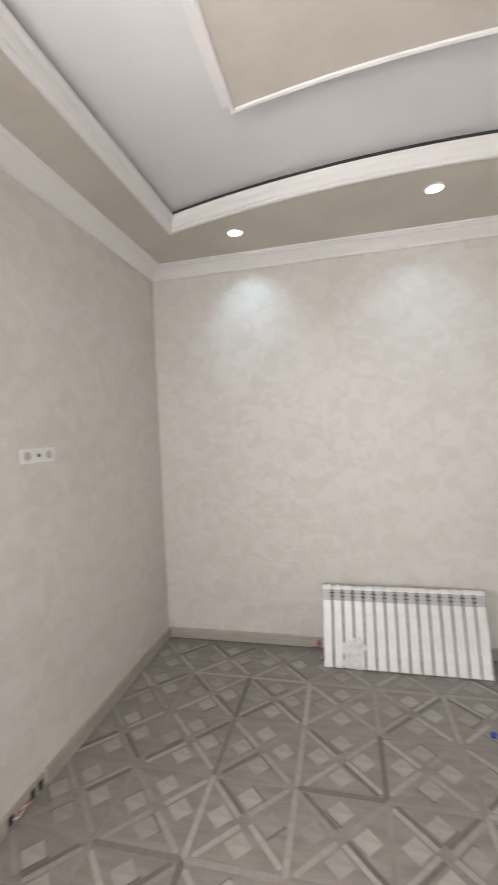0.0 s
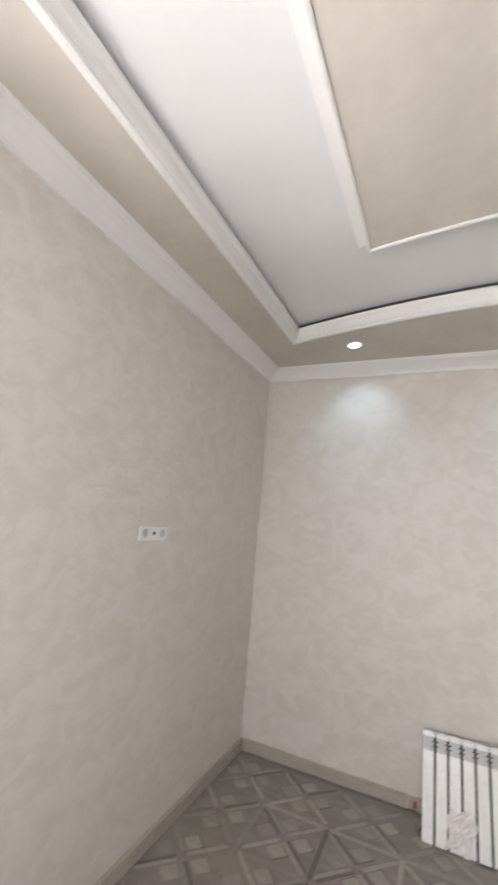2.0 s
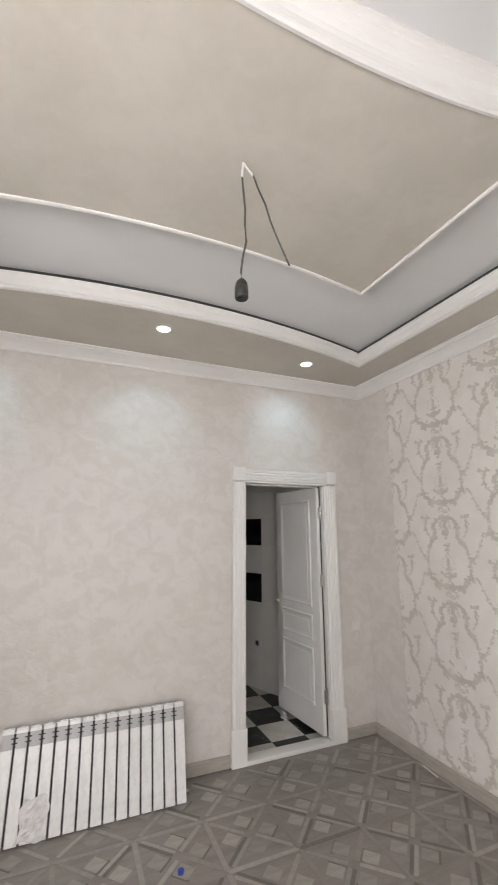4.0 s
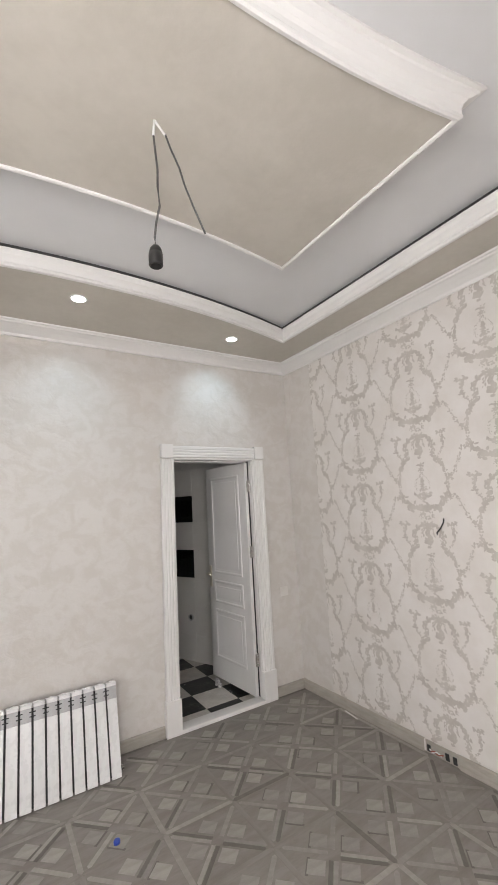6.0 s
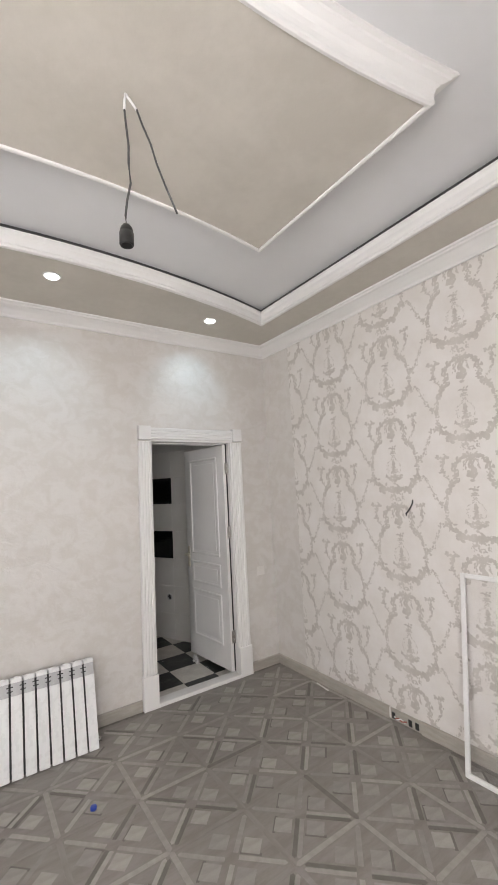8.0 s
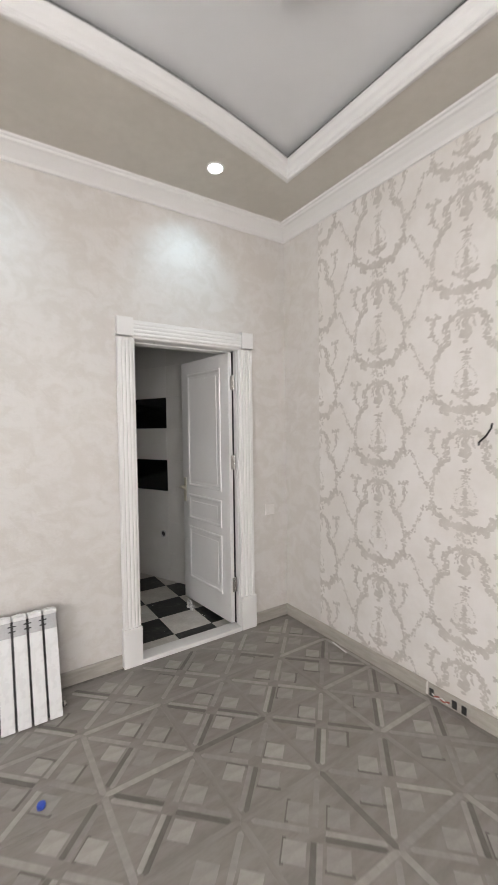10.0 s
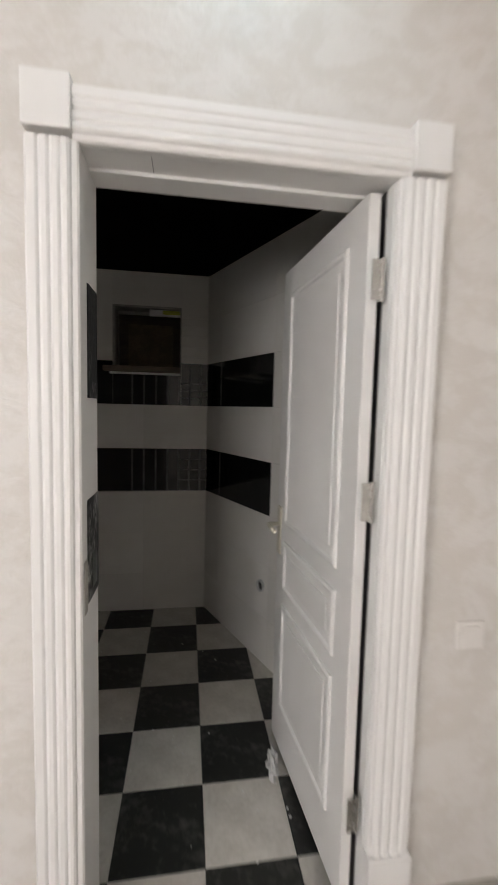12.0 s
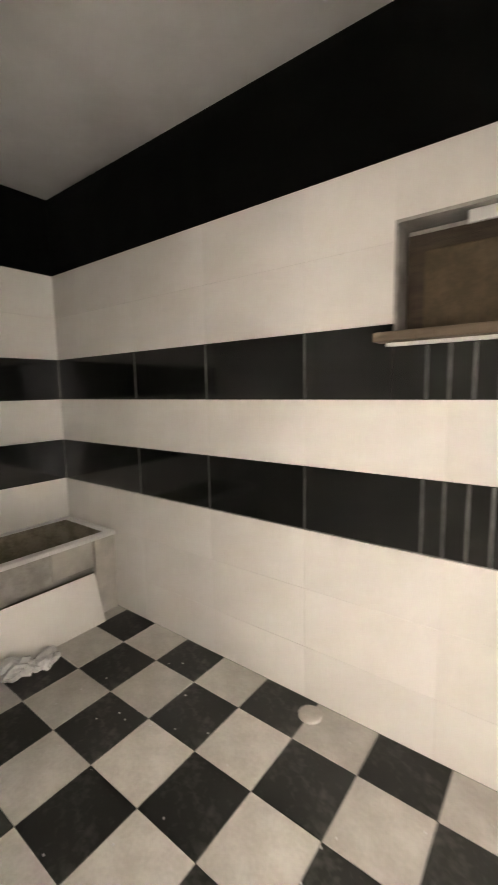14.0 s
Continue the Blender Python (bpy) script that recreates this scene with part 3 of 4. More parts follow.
part("strip", box(-0.075, 0.075, -0.006, 0.006, 0, 0.004, bevel=0.001), MOULD, strip)

# ---- bathroom shell ----
bfl = structure("bathroom_floor", box(BXW - 0.1, 2.75, 2.722, BYN + 0.1, -0.1, -0.006), GROUT, "black and light checkered tile floor, dusty", "floor")
b = box(BXW - 0.1, DX0 - 0.018, YN + 0.07, YB, 0, BH)
box(DX1 + 0.018, 2.75, YN + 0.07, YB, 0, BH, b), box(DX0 - 0.018, DX1 + 0.018, YN + 0.07, YB, 2.075, BH, b)
structure("bathroom_wall_south", b, TILE_WHITE, "white tiled wall round the doorway", "wall")
NX0, NX1, NZ0, NZ1 = 1.075, 1.535, 1.69, 2.142
T = 0.008
b = box(BXW - 0.1, NX0, BYN + T, BYN + 0.2, 0, BH)
box(NX1, 1.9, BYN + T, BYN + 0.2, 0, BH, b), box(NX0, NX1, BYN + T, BYN + 0.2, 0, NZ0, b), box(NX0, NX1, BYN + T, BYN + 0.2, NZ1, BH, b), box(NX0, NX1, BYN + 0.13, BYN + 0.2, NZ0, NZ1, b)
bwn = structure("bathroom_wall_north", b, GROUT_LIGHT, "white tiled wall with two black tile bands", "wall")
bww = structure("bathroom_wall_west", box(BXW - 0.15, BXW - T, 2.8, BYN + 0.1, 0, BH), GROUT_LIGHT, "white tiled wall with black tile bands", "wall")
slant_m = Matrix.Translation((BEX, BEY, 0)) @ Matrix.Rotation(math.atan2(SLANT.y, SLANT.x), 4, "Z")
bwe = structure("bathroom_wall_east", box(-0.2, 2.1, T, 0.12, 0, BH), GROUT_LIGHT, "slanted white tiled wall with black tile bands", "wall")
bwe.matrix_basis = slant_m
structure("bathroom_ceiling", box(BXW - 0.1, 2.75, YN + 0.07, BYN + 0.1, BH, BH + 0.1), BATH_CEIL, "plain grey-white painted bathroom ceiling", "ceiling")
# black painted band above the tiles
ZT = 2.366
part("painted_band", box(BXW - 0.006, BEX + 0.006, BYN + 0.002, BYN + T + 0.001, ZT, BH), BLACK_PAINT, bwn, "matt black painted band")
part("painted_band", box(BXW - T - 0.001, BXW - 0.002, YB, BYN, ZT, BH), BLACK_PAINT, bww, "matt black painted band")
part("painted_band", box(0.0, 1.95, 0.002, T + 0.001, ZT, BH), BLACK_PAINT, bwe, "matt black painted band")

# ---- niche with a wooden box and shelf ----
t = thing("wall_niche", "unfinished wall niche closed with an old brown board", "niche", pose((NX0 + NX1) / 2, BYN, NZ0))
hw, nh = (NX1 - NX0) / 2, NZ1 - NZ0
part("reveal", box(-hw, -hw + 0.012, -0.003, 0.13, 0.0, nh), PLASTER, t)
part("reveal", box(hw - 0.006, hw, -0.003, 0.13, 0.0, nh), PLASTER, t)
part("reveal", box(-hw + 0.012, hw - 0.006, -0.003, 0.13, nh - 0.012, nh), PLASTER, t)
part("board_frame", box(-hw + 0.035, hw - 0.008, 0.045, 0.06, 0.0, nh - 0.055, bevel=0.003), WOOD_OLD, t, "dark brown old wooden frame")
part("board", box(-hw + 0.10, hw - 0.06, 0.034, 0.046, 0.02, nh - 0.12, bevel=0.004), WOOD_BOARD, t, "worn brown board")
part("plaster_edge", box(0.01, hw - 0.01, 0.03, 0.05, nh - 0.058, nh - 0.014, bevel=0.004), PLASTIC_W, t, "whitish plaster remains")
part("foam", box(0.10, hw - 0.012, 0.022, 0.04, nh - 0.045, nh - 0.018, bevel=0.006), GREEN_YELLOW, t, "yellow-green foam")
t = thing("niche_shelf", "rough brown wooden shelf under the wall niche", "shelf", pose(1.28, BYN, 1.69))
part("board", box(-0.255, 0.25, -0.085, 0.10, 0.002, 0.038, bevel=0.004), WOOD_SHELF, t)
part("edge_strip", box(-0.22, 0.25, -0.03, -0.001, -0.012, 0.001), PLASTIC_W, t, "thin white strip")

# ---- bathtub ----
tub = thing("bathtub", "white built-in bathtub with a dirty basin and open tiled apron", "bathtub", pose(BXW, 0, 0))
TXF, TY0, TY1, TZ = 0.60, 3.02, 4.700, 0.565
b = bmesh.new()
oc = [(0.002, TY0), (TXF, TY0), (TXF, TY1), (0.002, TY1)]
rim = sweep(oc, [(0.0, TZ - 0.028), (-0.001, TZ - 0.004), (0.004, TZ), (0.05, TZ), (0.058, TZ - 0.006)])
smooth(part("rim", rim, PLASTIC_W, tub, "white rim"))
bas = sweep(oc, [(0.058, TZ - 0.006), (0.066, TZ - 0.05), (0.09, TZ - 0.2), (0.13, TZ - 0.32), (0.29, TZ - 0.34)])
smooth(part("basin", bas, BASIN, tub, "brown dusty basin"))
part("apron", box(TXF - 0.05, TXF - 0.014, TY1 - 0.15, TY1, 0.0, TZ - 0.026), APRON, tub, "plastered end pier")
part("apron", box(TXF - 0.09, TXF - 0.06, TY0, TY1 - 0.15, 0.30, TZ - 0.026), PLASTER, tub, "grey unfinished apron")
part("apron", box(TXF - 0.09, TXF - 0.05, TY1 - 0.43, TY1 - 0.15, 0.34, TZ - 0.026), APRON, tub, "pale apron piece")
# solid dark block in place of the shade beneath the tub
part("hollow_shade", box(0.02, TXF - 0.12, TY0 + 0.02, TY1 - 0.02, 0.0, 0.2), RAD_DARK, tub, "dark block standing for the shaded hollow under the tub")
sp = thing("leaning_panel", "white tile panel leaning against the bathtub", "panel", pose(BXW + TXF + 0.09, 4.20, 0.0, 0, -17, 0))
part("sheet", box(-0.01, 0.0, -0.34, 0.33, 0.0, 0.33, bevel=0.002), TILE_WHITE, sp)


def crumple(name, label, cat, m, size, seed, material):
    t = thing(name, label, cat, m)
    b = bmesh.new()
    bmesh.ops.create_icosphere(b, subdivisions=3, radius=1)
    for v in b.verts:
        k = 1 + 0.55 * (noise.noise(v.co * 1.7 + Vector((seed, 0, 0)))) + 0.3 * noise.noise(v.co * 5 + Vector((seed, 2, 0)))
        v.co = Vector((v.co.x * size[0] * k, v.co.y * size[1] * k, max(0.0, (v.co.z * k * 0.6 + 0.4) * size[2])))
    part("sheet", b, material, t)


crumple("crumpled_bag", "crumpled white plastic bag on the bathroom floor", "bag", pose(-0.62, 4.07, 0.0, 0, 0, 30), (0.05, 0.085, 0.075), 4.0, PAPER)
crumple("crumpled_bag", "greyish crumpled film beside the bathtub", "bag", pose(-0.66, 3.93, 0.0, 0, 0, 70), (0.09, 0.06, 0.10), 9.0, PAPER)
crumple("crumpled_film", "piece of clear torn film at the foot of the door", "film", pose(1.945, 3.30, 0.0, 0, 0, 80), (0.07, 0.022, 0.05), 6.0, PAPER)
t = thing("pipe_cover", "round pale cap over a floor pipe", "pipe cap", pose(0.764, 4.618, 0.001))
smooth(part("disc", turned([(0.055, 0.0), (0.055, 0.008), (0.051, 0.012), (0.03, 0.012)], 28), FT_LIGHT, t))
rc = random.Random(21)
b = bmesh.new()
for _ in range(90):
    x, y = rc.uniform(-0.3, 2.0), rc.uniform(2.95, 4.6)
    if x < BEX + (BEY - y) * 0.43 - 0.06:
        c = bmesh.new()
        bmesh.ops.create_icosphere(c, subdivisions=1, radius=rc.uniform(0.002, 0.005))
        for v in c.verts:
            v.co = Vector((v.co.x * rc.uniform(0.7, 1.5) + x, v.co.y * rc.uniform(0.7, 1.5) + y, max(0.0003, v.co.z * 0.7 + 0.003)))
        merge(b, c)
tagged(part("plaster_crumbs", b, PLASTIC_W), "small white plaster crumbs scattered on the tiles", "debris", kind="stuff")
t = thing("floor_drain", "small square grey floor drain", "drain", pose(0.915, 3.715, 0.001, 0, 0, 6))
part("plate", box(-0.055, 0.055, -0.055, 0.055, 0.0, 0.003, bevel=0.001), PLASTER, t)
t = thing("pipe_outlet", "round grey pipe outlet in the tiled wall", "pipe", slant_m @ pose(0.745, 0.0, 0.45))
b = sweep([(0.034 * math.cos(a), 0.034 * math.sin(a)) for a in [2 * math.pi * i / 20 for i in range(20)]], [(0.0, 0.0), (0.0, 0.012), (0.008, 0.012), (0.008, -0.0)])
bmesh.ops.transform(b, matrix=pose(0, 0, 0, 90, 0, 0), verts=b.verts)
smooth(part("collar", b, RAD_GREY, t, "grey collar"))
part("opening", cyl(0.027, 0.027, 0, 0.003, 20, m=pose(0, 0, 0, 90, 0, 0)), RAD_DARK, t, "dark opening")
# ---- wall tiles ----
ROWS_Z = [(0.0, 0.270, 0), (0.270, 0.570, 0), (0.570, 0.868, 0), (0.868, 1.168, 1), (1.168, 1.472, 0), (1.472, 1.766, 1), (1.766, 2.066, 0), (2.066, ZT, 0)]
TILE_CACHE = {}


def wall_tile(w, h, dark):
    key = (round(w, 3), round(h, 3), dark)
    if key not in TILE_CACHE:
        g = 0.0003 if not dark else 0.0013
        b = box(g, w - g, 0.0, T - 0.0005, g, h - g)
        bmesh.ops.bevel(b, geom=[e for e in b.edges if e.verts[0].co.y < 1e-5 and e.verts[1].co.y < 1e-5], offset=0.0005, segments=1, affect="EDGES")
        TILE_CACHE[key] = mesh_of(b, "tile", TILE_BLACK if dark else TILE_WHITE)
    return TILE_CACHE[key]


def tile_run(parent, m, cuts, hole=None, black_to=99.0):
    for z0, z1, dark in ROWS_Z:
        for u0, u1 in zip(cuts, cuts[1:]):
            rects = [(u0, u1, z0, z1)]
            if hole and u0 < hole[1] and u1 > hole[0] and z0 < hole[3] and z1 > hole[2]:
                a0, a1, c0, c1 = hole
                lo, hi = max(z0, c0), min(z1, c1)
                m0, m1 = max(u0, a0), min(u1, a1)
                rects = [(u0, a0, z0, z1), (a1, u1, z0, z1), (m0, m1, z0, lo), (m0, m1, hi, z1)]
            for r0, r1, q0, q1 in rects:
                if r1 - r0 > 0.01 and q1 - q0 > 0.01:
                    share("tile", wall_tile(r1 - r0, q1 - q0, dark and r0 < black_to - 0.01), parent, m @ pose(r0, 0, q0))


cuts_n = [BXW, -1.116, -0.516, 0.084, 0.684, 1.284, BEX]
tile_run(bwn, pose(0, BYN, 0), cuts_n, (NX0, NX1, NZ0, NZ1))
tile_run(bwe, Matrix.Identity(4), [0.0, 0.21, 0.81, 1.41, 1.95], None, 0.81)
tile_run(bww, pose(BXW, YB, 0, 0, 0, 90), [0.0, 0.591, 1.191, BYN - YB])
# narrow decorative glazing bars and small squares at the end of the black bands
for z0, z1 in ((0.872, 1.164), (1.476, 1.676)):
    for x in (1.205, 1.284, 1.366, 1.445, 1.524, 1.598, 1.672):
        part("groove", box(x - 0.0055, x + 0.0055, BYN - 0.0012, BYN + 0.001, z0, z1), GLAZE, bwn, "grey glazed line")
    for i in range(1, 4):
        z = z0 + (z1 - z0) * i / 4
        part("groove", box(1.53, 1.716, BYN - 0.0010, BYN + 0.001, z - 0.003, z + 0.003), GLAZE, bwn, "grey glazed line")
for x in (1.598, 1.672):
    part("groove", box(x - 0.003, x + 0.003, BYN - 0.0012, BYN + 0.001, 1.68, 1.76), GLAZE, bwn, "grey glazed line")
for z0, z1 in ((0.872, 1.164), (1.476, 1.762)):
    for x in (-0.516, 0.084, 0.684):
        part("groove", box(x - 0.005, x + 0.005, BYN - 0.0010, BYN + 0.001, z0, z1), GLAZE, bwn, "grey joint line")
for z0, z1 in ((0.872, 1.164), (1.476, 1.762)):
    for u in (0.21,):
        part("groove", box(u - 0.004, u + 0.004, -0.0010, 0.001, z0, z1), GLAZE, bwe, "grey joint line")
for z in (2.09, 2.02, 1.95, 1.88, 1.81):
    part("rib", box(1.545, 1.716, BYN - 0.006, BYN + 0.001, z - 0.007, z + 0.007, bevel=0.003), TILE_WHITE, bwn, "raised white rib")
part("tile_trim", box(BXW, BEX - 0.004, BYN - 0.003, BYN + 0.001, 0.863, 0.868), CHROME, bwn, "thin metal edge strip")
part("tile_trim", box(1.54, BEX - 0.004, BYN - 0.003, BYN + 0.001, 1.764, 1.770), PLASTIC_W, bwn, "thin white edge strip")

# ---- bathroom floor tiles ----
FP = 0.30
ft_mesh = {}
for ix in range(-9, 6):
    for iy in range(-7, 2):
        x0, x1 = 1.06 + FP * ix, 1.06 + FP * (ix + 1)
        y0, y1 = 4.46 + FP * (iy - 0), 4.46 + FP * (iy + 1)
        x0, x1, y0, y1 = max(x0, BXW), min(x1, 2.70), max(y0, 2.824), min(y1, BYN)
        if x1 - x0 < 0.01 or y1 - y0 < 0.01 or x0 > BEX + (BEY - y0) * 0.432 + 0.09:
            continue
        dark = (ix + iy) % 2 == 0
        key = (round(x1 - x0, 3), round(y1 - y0, 3), dark)
        if key not in ft_mesh:
            b = box(0.001, key[0] - 0.001, 0.001, key[1] - 0.001, -0.006, 0.0)
            bmesh.ops.bevel(b, geom=[e for e in b.edges if e.verts[0].co.z > -1e-5 and e.verts[1].co.z > -1e-5], offset=0.001, segments=1, affect="EDGES")
            ft_mesh[key] = mesh_of(b, "floor_tile", FT_DARK if dark else FT_LIGHT)
        share("floor_tile", ft_mesh[key], bfl, pose(x0, y0, 0))

# ---- damask print: one motif of small leaves, repeated ----
LEAF_DEPTH = random.Random(8)


def leaf_face(b, y, z, ln, wd, a):
    c, s = math.cos(a), math.sin(a)
    pts = [(0.5, 0), (0.2, 0.42), (-0.2, 0.45), (-0.5, 0.1), (-0.3, -0.4), (0.15, -0.45)]
    d = -0.0007 * LEAF_DEPTH.random()
    b.faces.new([b.verts.new((d, y + c * p * ln - s * q * wd, z + s * p * ln + c * q * wd)) for p, q in pts][::-1])


def motif():
    r = random.Random(11)
    b = bmesh.new()

    def clump(y, z, n, spread, size):
        for _ in range(int(n * 1.5 + 0.5)):
            leaf_face(b, y + r.gauss(0, spread), z + r.gauss(0, spread), size * r.uniform(0.6, 1.3), size * r.uniform(0.4, 0.8), r.uniform(0, 6.28))

    def vine(p0, p1, bend, n, leaves, size):
        for i in range(n):
            q = i / n
            k = 0.55 + 0.7 * abs(math.sin(q * 4.0 + 5 * p0[0] + 3 * p0[1]))
            clump(p0[0] + (p1[0] - p0[0]) * q, p0[1] + (p1[1] - p0[1]) * q + bend * math.sin(q * math.pi), leaves, size * 0.38 * k, size * k)
    def path(pts, leaves, size, step=0.011):
        for p, q in zip(pts, pts[1:]):
            vine(p, q, 0.0, max(2, int(math.dist(p, q) / step)), leaves, size)

    for s in (-1, 1):
        def m(*pts):
            return [(s * y, z) for y, z in pts]
        path(m((0, -0.145), (0.05, -0.135), (0.108, -0.122)), 3, 0.025)                          # swag under the medallion
        path(m((0.108, -0.122), (0.145, -0.085), (0.175, -0.045)), 2.6, 0.024)
        path(m((0.175, -0.045), (0.180, 0.02), (0.174, 0.075), (0.155, 0.145)), 1.8, 0.018)       # its sides
        path(m((0.155, 0.145), (0.125, 0.178), (0.096, 0.195), (0.10, 0.25)), 2.6, 0.020)
        clump(s * 0.105, -0.135, 9, 0.013, 0.023)
        clump(s * 0.172, -0.05, 5, 0.010, 0.020)
        clump(s * 0.150, 0.15, 5, 0.010, 0.018)
        path(m((0.104, 0.25), (0.098, 0.295), (0.065, 0.328), (0.02, 0.345), (0, 0.348)), 2.8, 0.021)   # dome of the crown
        path(m((0.045, 0.27), (0.035, 0.31), (0.008, 0.335)), 2.0, 0.014)
        path(m((0.02, -0.165), (0.05, -0.185), (0.03, -0.205), (0.0, -0.203)), 1.6, 0.015)       # bow
        path(m((0.135, 0.195), (0.165, 0.225), (0.178, 0.26)), 2.0, 0.013)                        # torch
        path(m((0.179, 0.25), (0.179, 0.335)), 2.6, 0.017)
        path(m((0.145, 0.350), (0.179, 0.340), (0.212, 0.352)), 2.8, 0.018)
        path(m((0.18, 0.035), (0.215, 0.062), (0.252, 0.119)), 1.8, 0.015)                        # arch to the next medallion
        path(m((0.252, 0.119), (0.278, 0.175), (0.298, 0.222), (0.318, 0.235)), 1.7, 0.013)
        path(m((0.318, 0.235), (0.36, 0.215), (0.385, 0.190)), 1.8, 0.015)
        clump(s * 0.205, 0.058, 6, 0.011, 0.020)
        path(m((0, 0.085), (0.042, 0.05), (0.055, 0.005), (0.04, -0.03)), 1.0, 0.008, 0.008)      # ring round the bouquet
        path(m((0.015, -0.07), (0.055, -0.05), (0.068, -0.03)), 2.4, 0.017)
        path(m((0.0, 0.145), (0.03, 0.152)), 2.4, 0.016)                                          # finial
        path(m((0.0, 0.112), (0.026, 0.118)), 2.0, 0.013)
    path([(0, 0.085), (0, 0.165)], 2.0, 0.013)
    path([(0, 0.215), (0, 0.345)], 3, 0.026)
    clump(0, 0.335, 8, 0.014, 0.020)
    clump(0, -0.148, 12, 0.018, 0.026)
    clump(0, -0.200, 5, 0.010, 0.016)
    for i in range(13):                          # bouquet in the middle
        q = i / 12
        clump(0, -0.085 + 0.14 * q, 6, 0.019 * (1 - q) * (0.4 + 1.2 * q if q < 0.5 else 1) + 0.003, 0.017)
    return mesh_of(b, "damask_motif", DAMASK_PRINT)


mo = motif()
MP, MZ = 0.5285, 0.588
for col in range(-4, 3):
    yc = 1.3455 + MP * col
    z0 = 1.680 if col % 2 == 0 else 1.680 + MZ / 2
    for k in range(-4, 5):
        zc = z0 + MZ * k
        if 0.30 < zc < Z_CORN - 0.38 and YS + 0.42 < yc < 2.385 - 0.42:
            share("wallpaper_motif", mo, wall_e, pose(XE - (0.0010, 0.0020)[col % 2], yc, zc))
# cut motifs at the borders
def clipped(yc, zc):
    b = bmesh.new()
    b.from_mesh(mo)
    bmesh.ops.translate(b, verts=b.verts, vec=(0, yc, zc))
    for co, no in (((0, 0, 0.064), (0, 0, -1)), ((0, 0, Z_CORN), (0, 0, 1)), ((0, 2.384, 0), (0, 1, 0)), ((0, YS, 0), (0, -1, 0))):
        bmesh.ops.bisect_plane(b, geom=b.verts[:] + b.edges[:] + b.faces[:], plane_co=co, plane_no=no, clear_outer=True)
    return b


for col in range(-5, 4):
    yc = 1.3455 + MP * col
    z0 = 1.680 if col % 2 == 0 else 1.680 + MZ / 2
    for k in range(-4, 5):
        zc = z0 + MZ * k
        if not (0.30 < zc < Z_CORN - 0.38 and YS + 0.42 < yc < 2.385 - 0.42):
            b = clipped(yc, zc)
            if len(b.faces) > 3:
                part("wallpaper_motif", b, DAMASK_PRINT, wall_e, m=pose(XE - (0.0010, 0.0020)[col % 2], 0, 0))
            else:
                b.free()

# ---- laminate inlay: squares with painted shadow edges, diagonal strips and border strips ----
LP, LX, LY = 0.398, -0.29, 1.505
rl = random.Random(5)


def flat(pts, top=0.0008):
    b = bmesh.new()
    b.faces.new([b.verts.new((x, y, top)) for x, y in pts])
    lo = [b.verts.new((x * 1.002, y * 1.002, 0.0)) for x, y in pts]
    b.verts.ensure_lookup_table()
    n = len(pts)
    for i in range(n):
        b.faces.new((b.verts[i], lo[i], lo[(i + 1) % n], b.verts[(i + 1) % n]))
    return b


q = 0.058
sq_pts = [(0, -q), (q, 0), (0, q), (-q, 0)]
arm_pts = [(0.0, -0.0115), (0.204, -0.0115), (0.2155, 0.0), (0.204, 0.0115), (0.0, 0.0115)]
edge_pts = [(0.014, -0.0125), (LP - 0.014, -0.0125), (LP - 0.002, 0.0), (LP - 0.014, 0.0125), (0.014, 0.0125), (0.002, 0)]
me_sq = mesh_of(flat(sq_pts), "inlay_square", LAM_LIGHT)
me_arm = [mesh_of(flat(arm_pts, 0.0010), "inlay_strip", m) for m in (LAM_STRIP, LAM_DARK)]
me_edge = [mesh_of(flat(edge_pts, 0.0012), "border_strip", m) for m in (LAM_STRIP, LAM_DARK, LAM_MID)]
# dark quad drawn as a shadow along a square, so it looks raised
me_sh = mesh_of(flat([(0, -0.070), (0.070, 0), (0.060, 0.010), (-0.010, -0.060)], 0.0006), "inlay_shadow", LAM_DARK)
far = [bmesh.new() for _ in range(3)]


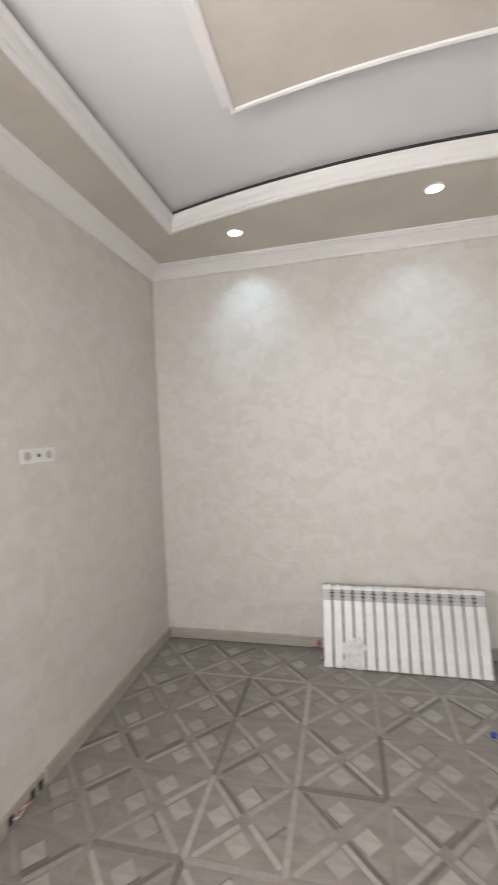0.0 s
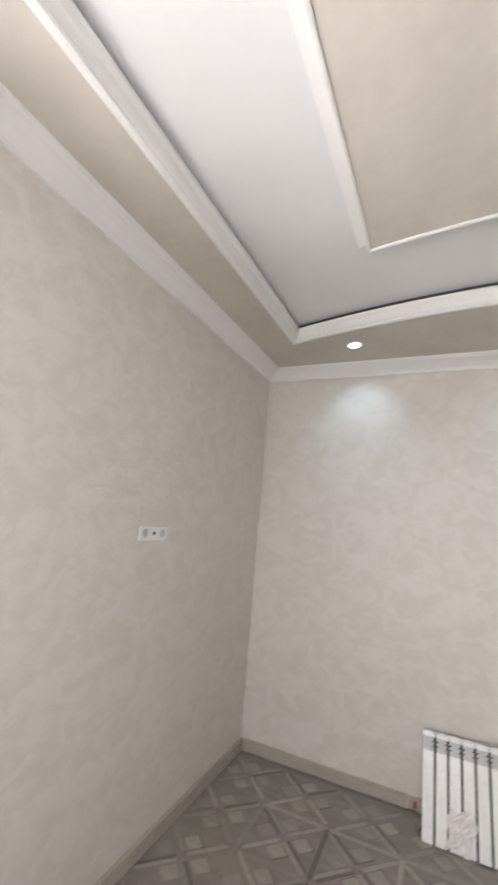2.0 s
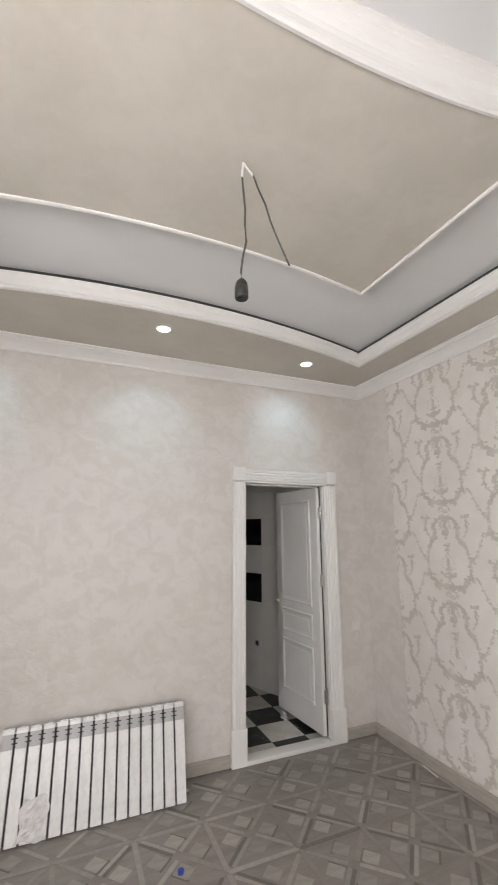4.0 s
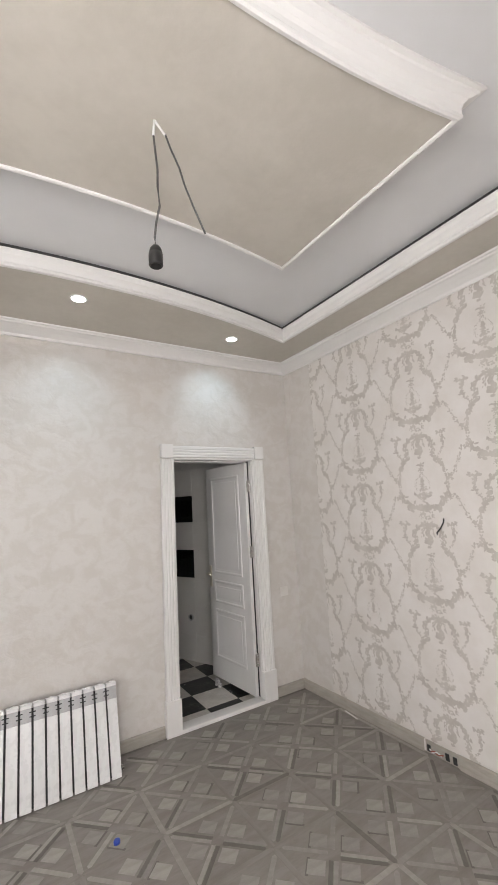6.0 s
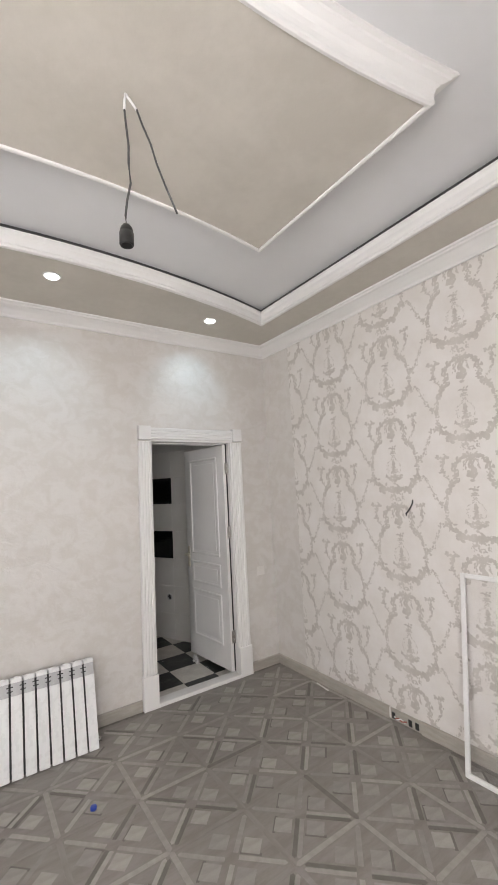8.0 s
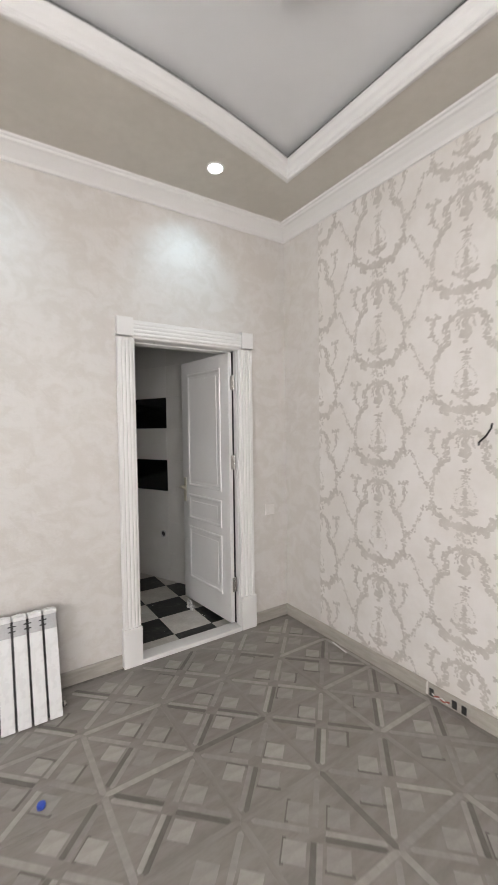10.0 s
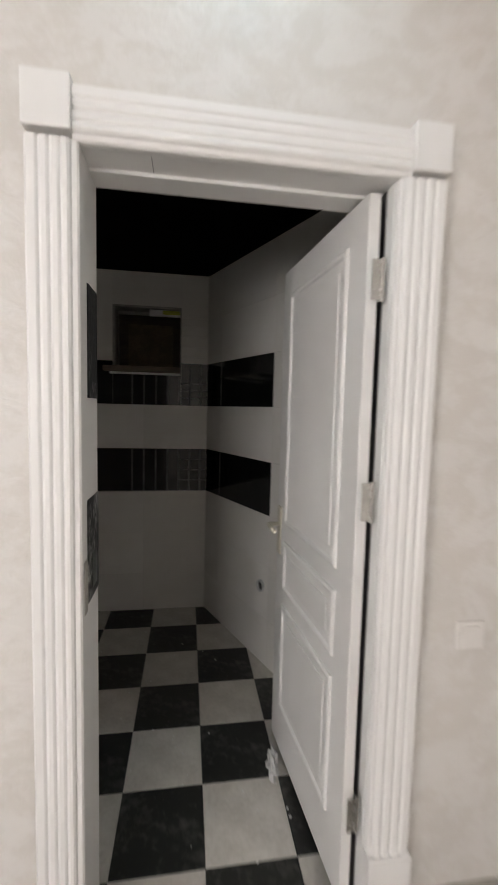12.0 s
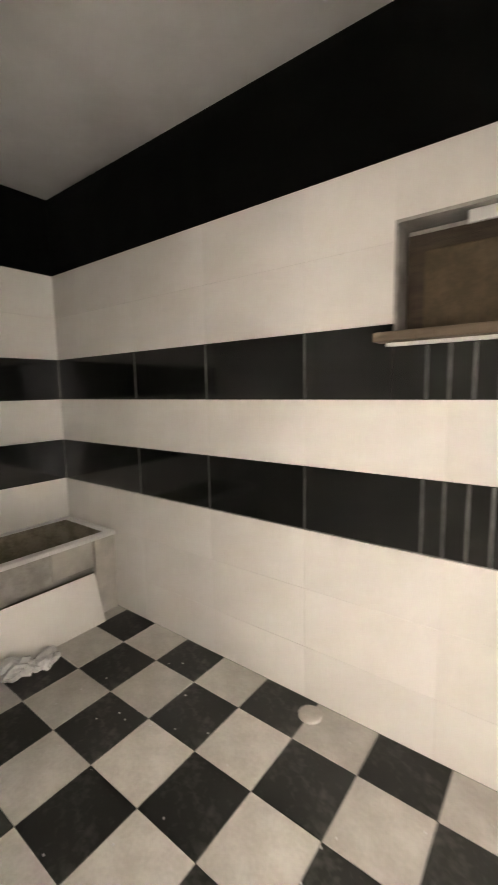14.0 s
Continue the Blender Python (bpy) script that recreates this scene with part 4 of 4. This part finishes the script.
def lay(name, me, m, near, slot):
    if near:
        share(name, me, floor, m)
    else:
        me2 = me.copy()
        me2.transform(m)
        far[slot].from_mesh(me2)
        bpy.data.meshes.remove(me2)


for i in range(-3, 8):
    for j in range(-7, 4):
        x0, y0 = LX + LP * i, LY + LP * j
        near = y0 > 0.65
        inside = lambda x, y, r: XW + r < x < XE - r and YS + r < y < 2.718 - r
        cx, cy = x0 + LP / 2, y0 + LP / 2
        for k in range(4):
            a = radians(90 * k)
            px, py = cx + 0.108 * math.cos(a), cy + 0.108 * math.sin(a)
            if inside(px, py, 0.05):
                lay("inlay_square", me_sq, pose(px, py, 0), near, 0)
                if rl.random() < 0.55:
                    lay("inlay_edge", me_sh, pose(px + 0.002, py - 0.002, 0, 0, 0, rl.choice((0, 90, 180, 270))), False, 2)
            a2 = 45 + 90 * k
            ex, ey = cx + 0.2 * math.cos(radians(a2)), cy + 0.2 * math.sin(radians(a2))
            if inside(ex, ey, 0.01):
                d = rl.random() < 0.4
                sd = 0.010 if rl.random() < 0.5 else -0.010
                ca, sa = math.cos(radians(a2)), math.sin(radians(a2))
                lay("inlay_strip", me_arm[0], pose(cx + 0.03 * ca - sd * sa, cy + 0.03 * sa + sd * ca, 0, 0, 0, a2), near, 1)
                if d:
                    lay("inlay_strip", me_arm[1], pose(cx + 0.03 * ca + sd * sa, cy + 0.03 * sa - sd * ca, 0, 0, 0, a2), False, 2)
        if inside(x0, y0, 0.02) and inside(x0 + LP, y0, 0.02):
            lay("border_strip", me_edge[rl.choice((0, 0, 0, 2, 2, 1))], pose(x0, y0, 0), near, 1)
        if inside(x0, y0, 0.02) and inside(x0, y0 + LP, 0.02):
            lay("border_strip", me_edge[rl.choice((0, 0, 0, 2, 2, 1))], pose(x0, y0, 0, 0, 0, 90), near, 1)
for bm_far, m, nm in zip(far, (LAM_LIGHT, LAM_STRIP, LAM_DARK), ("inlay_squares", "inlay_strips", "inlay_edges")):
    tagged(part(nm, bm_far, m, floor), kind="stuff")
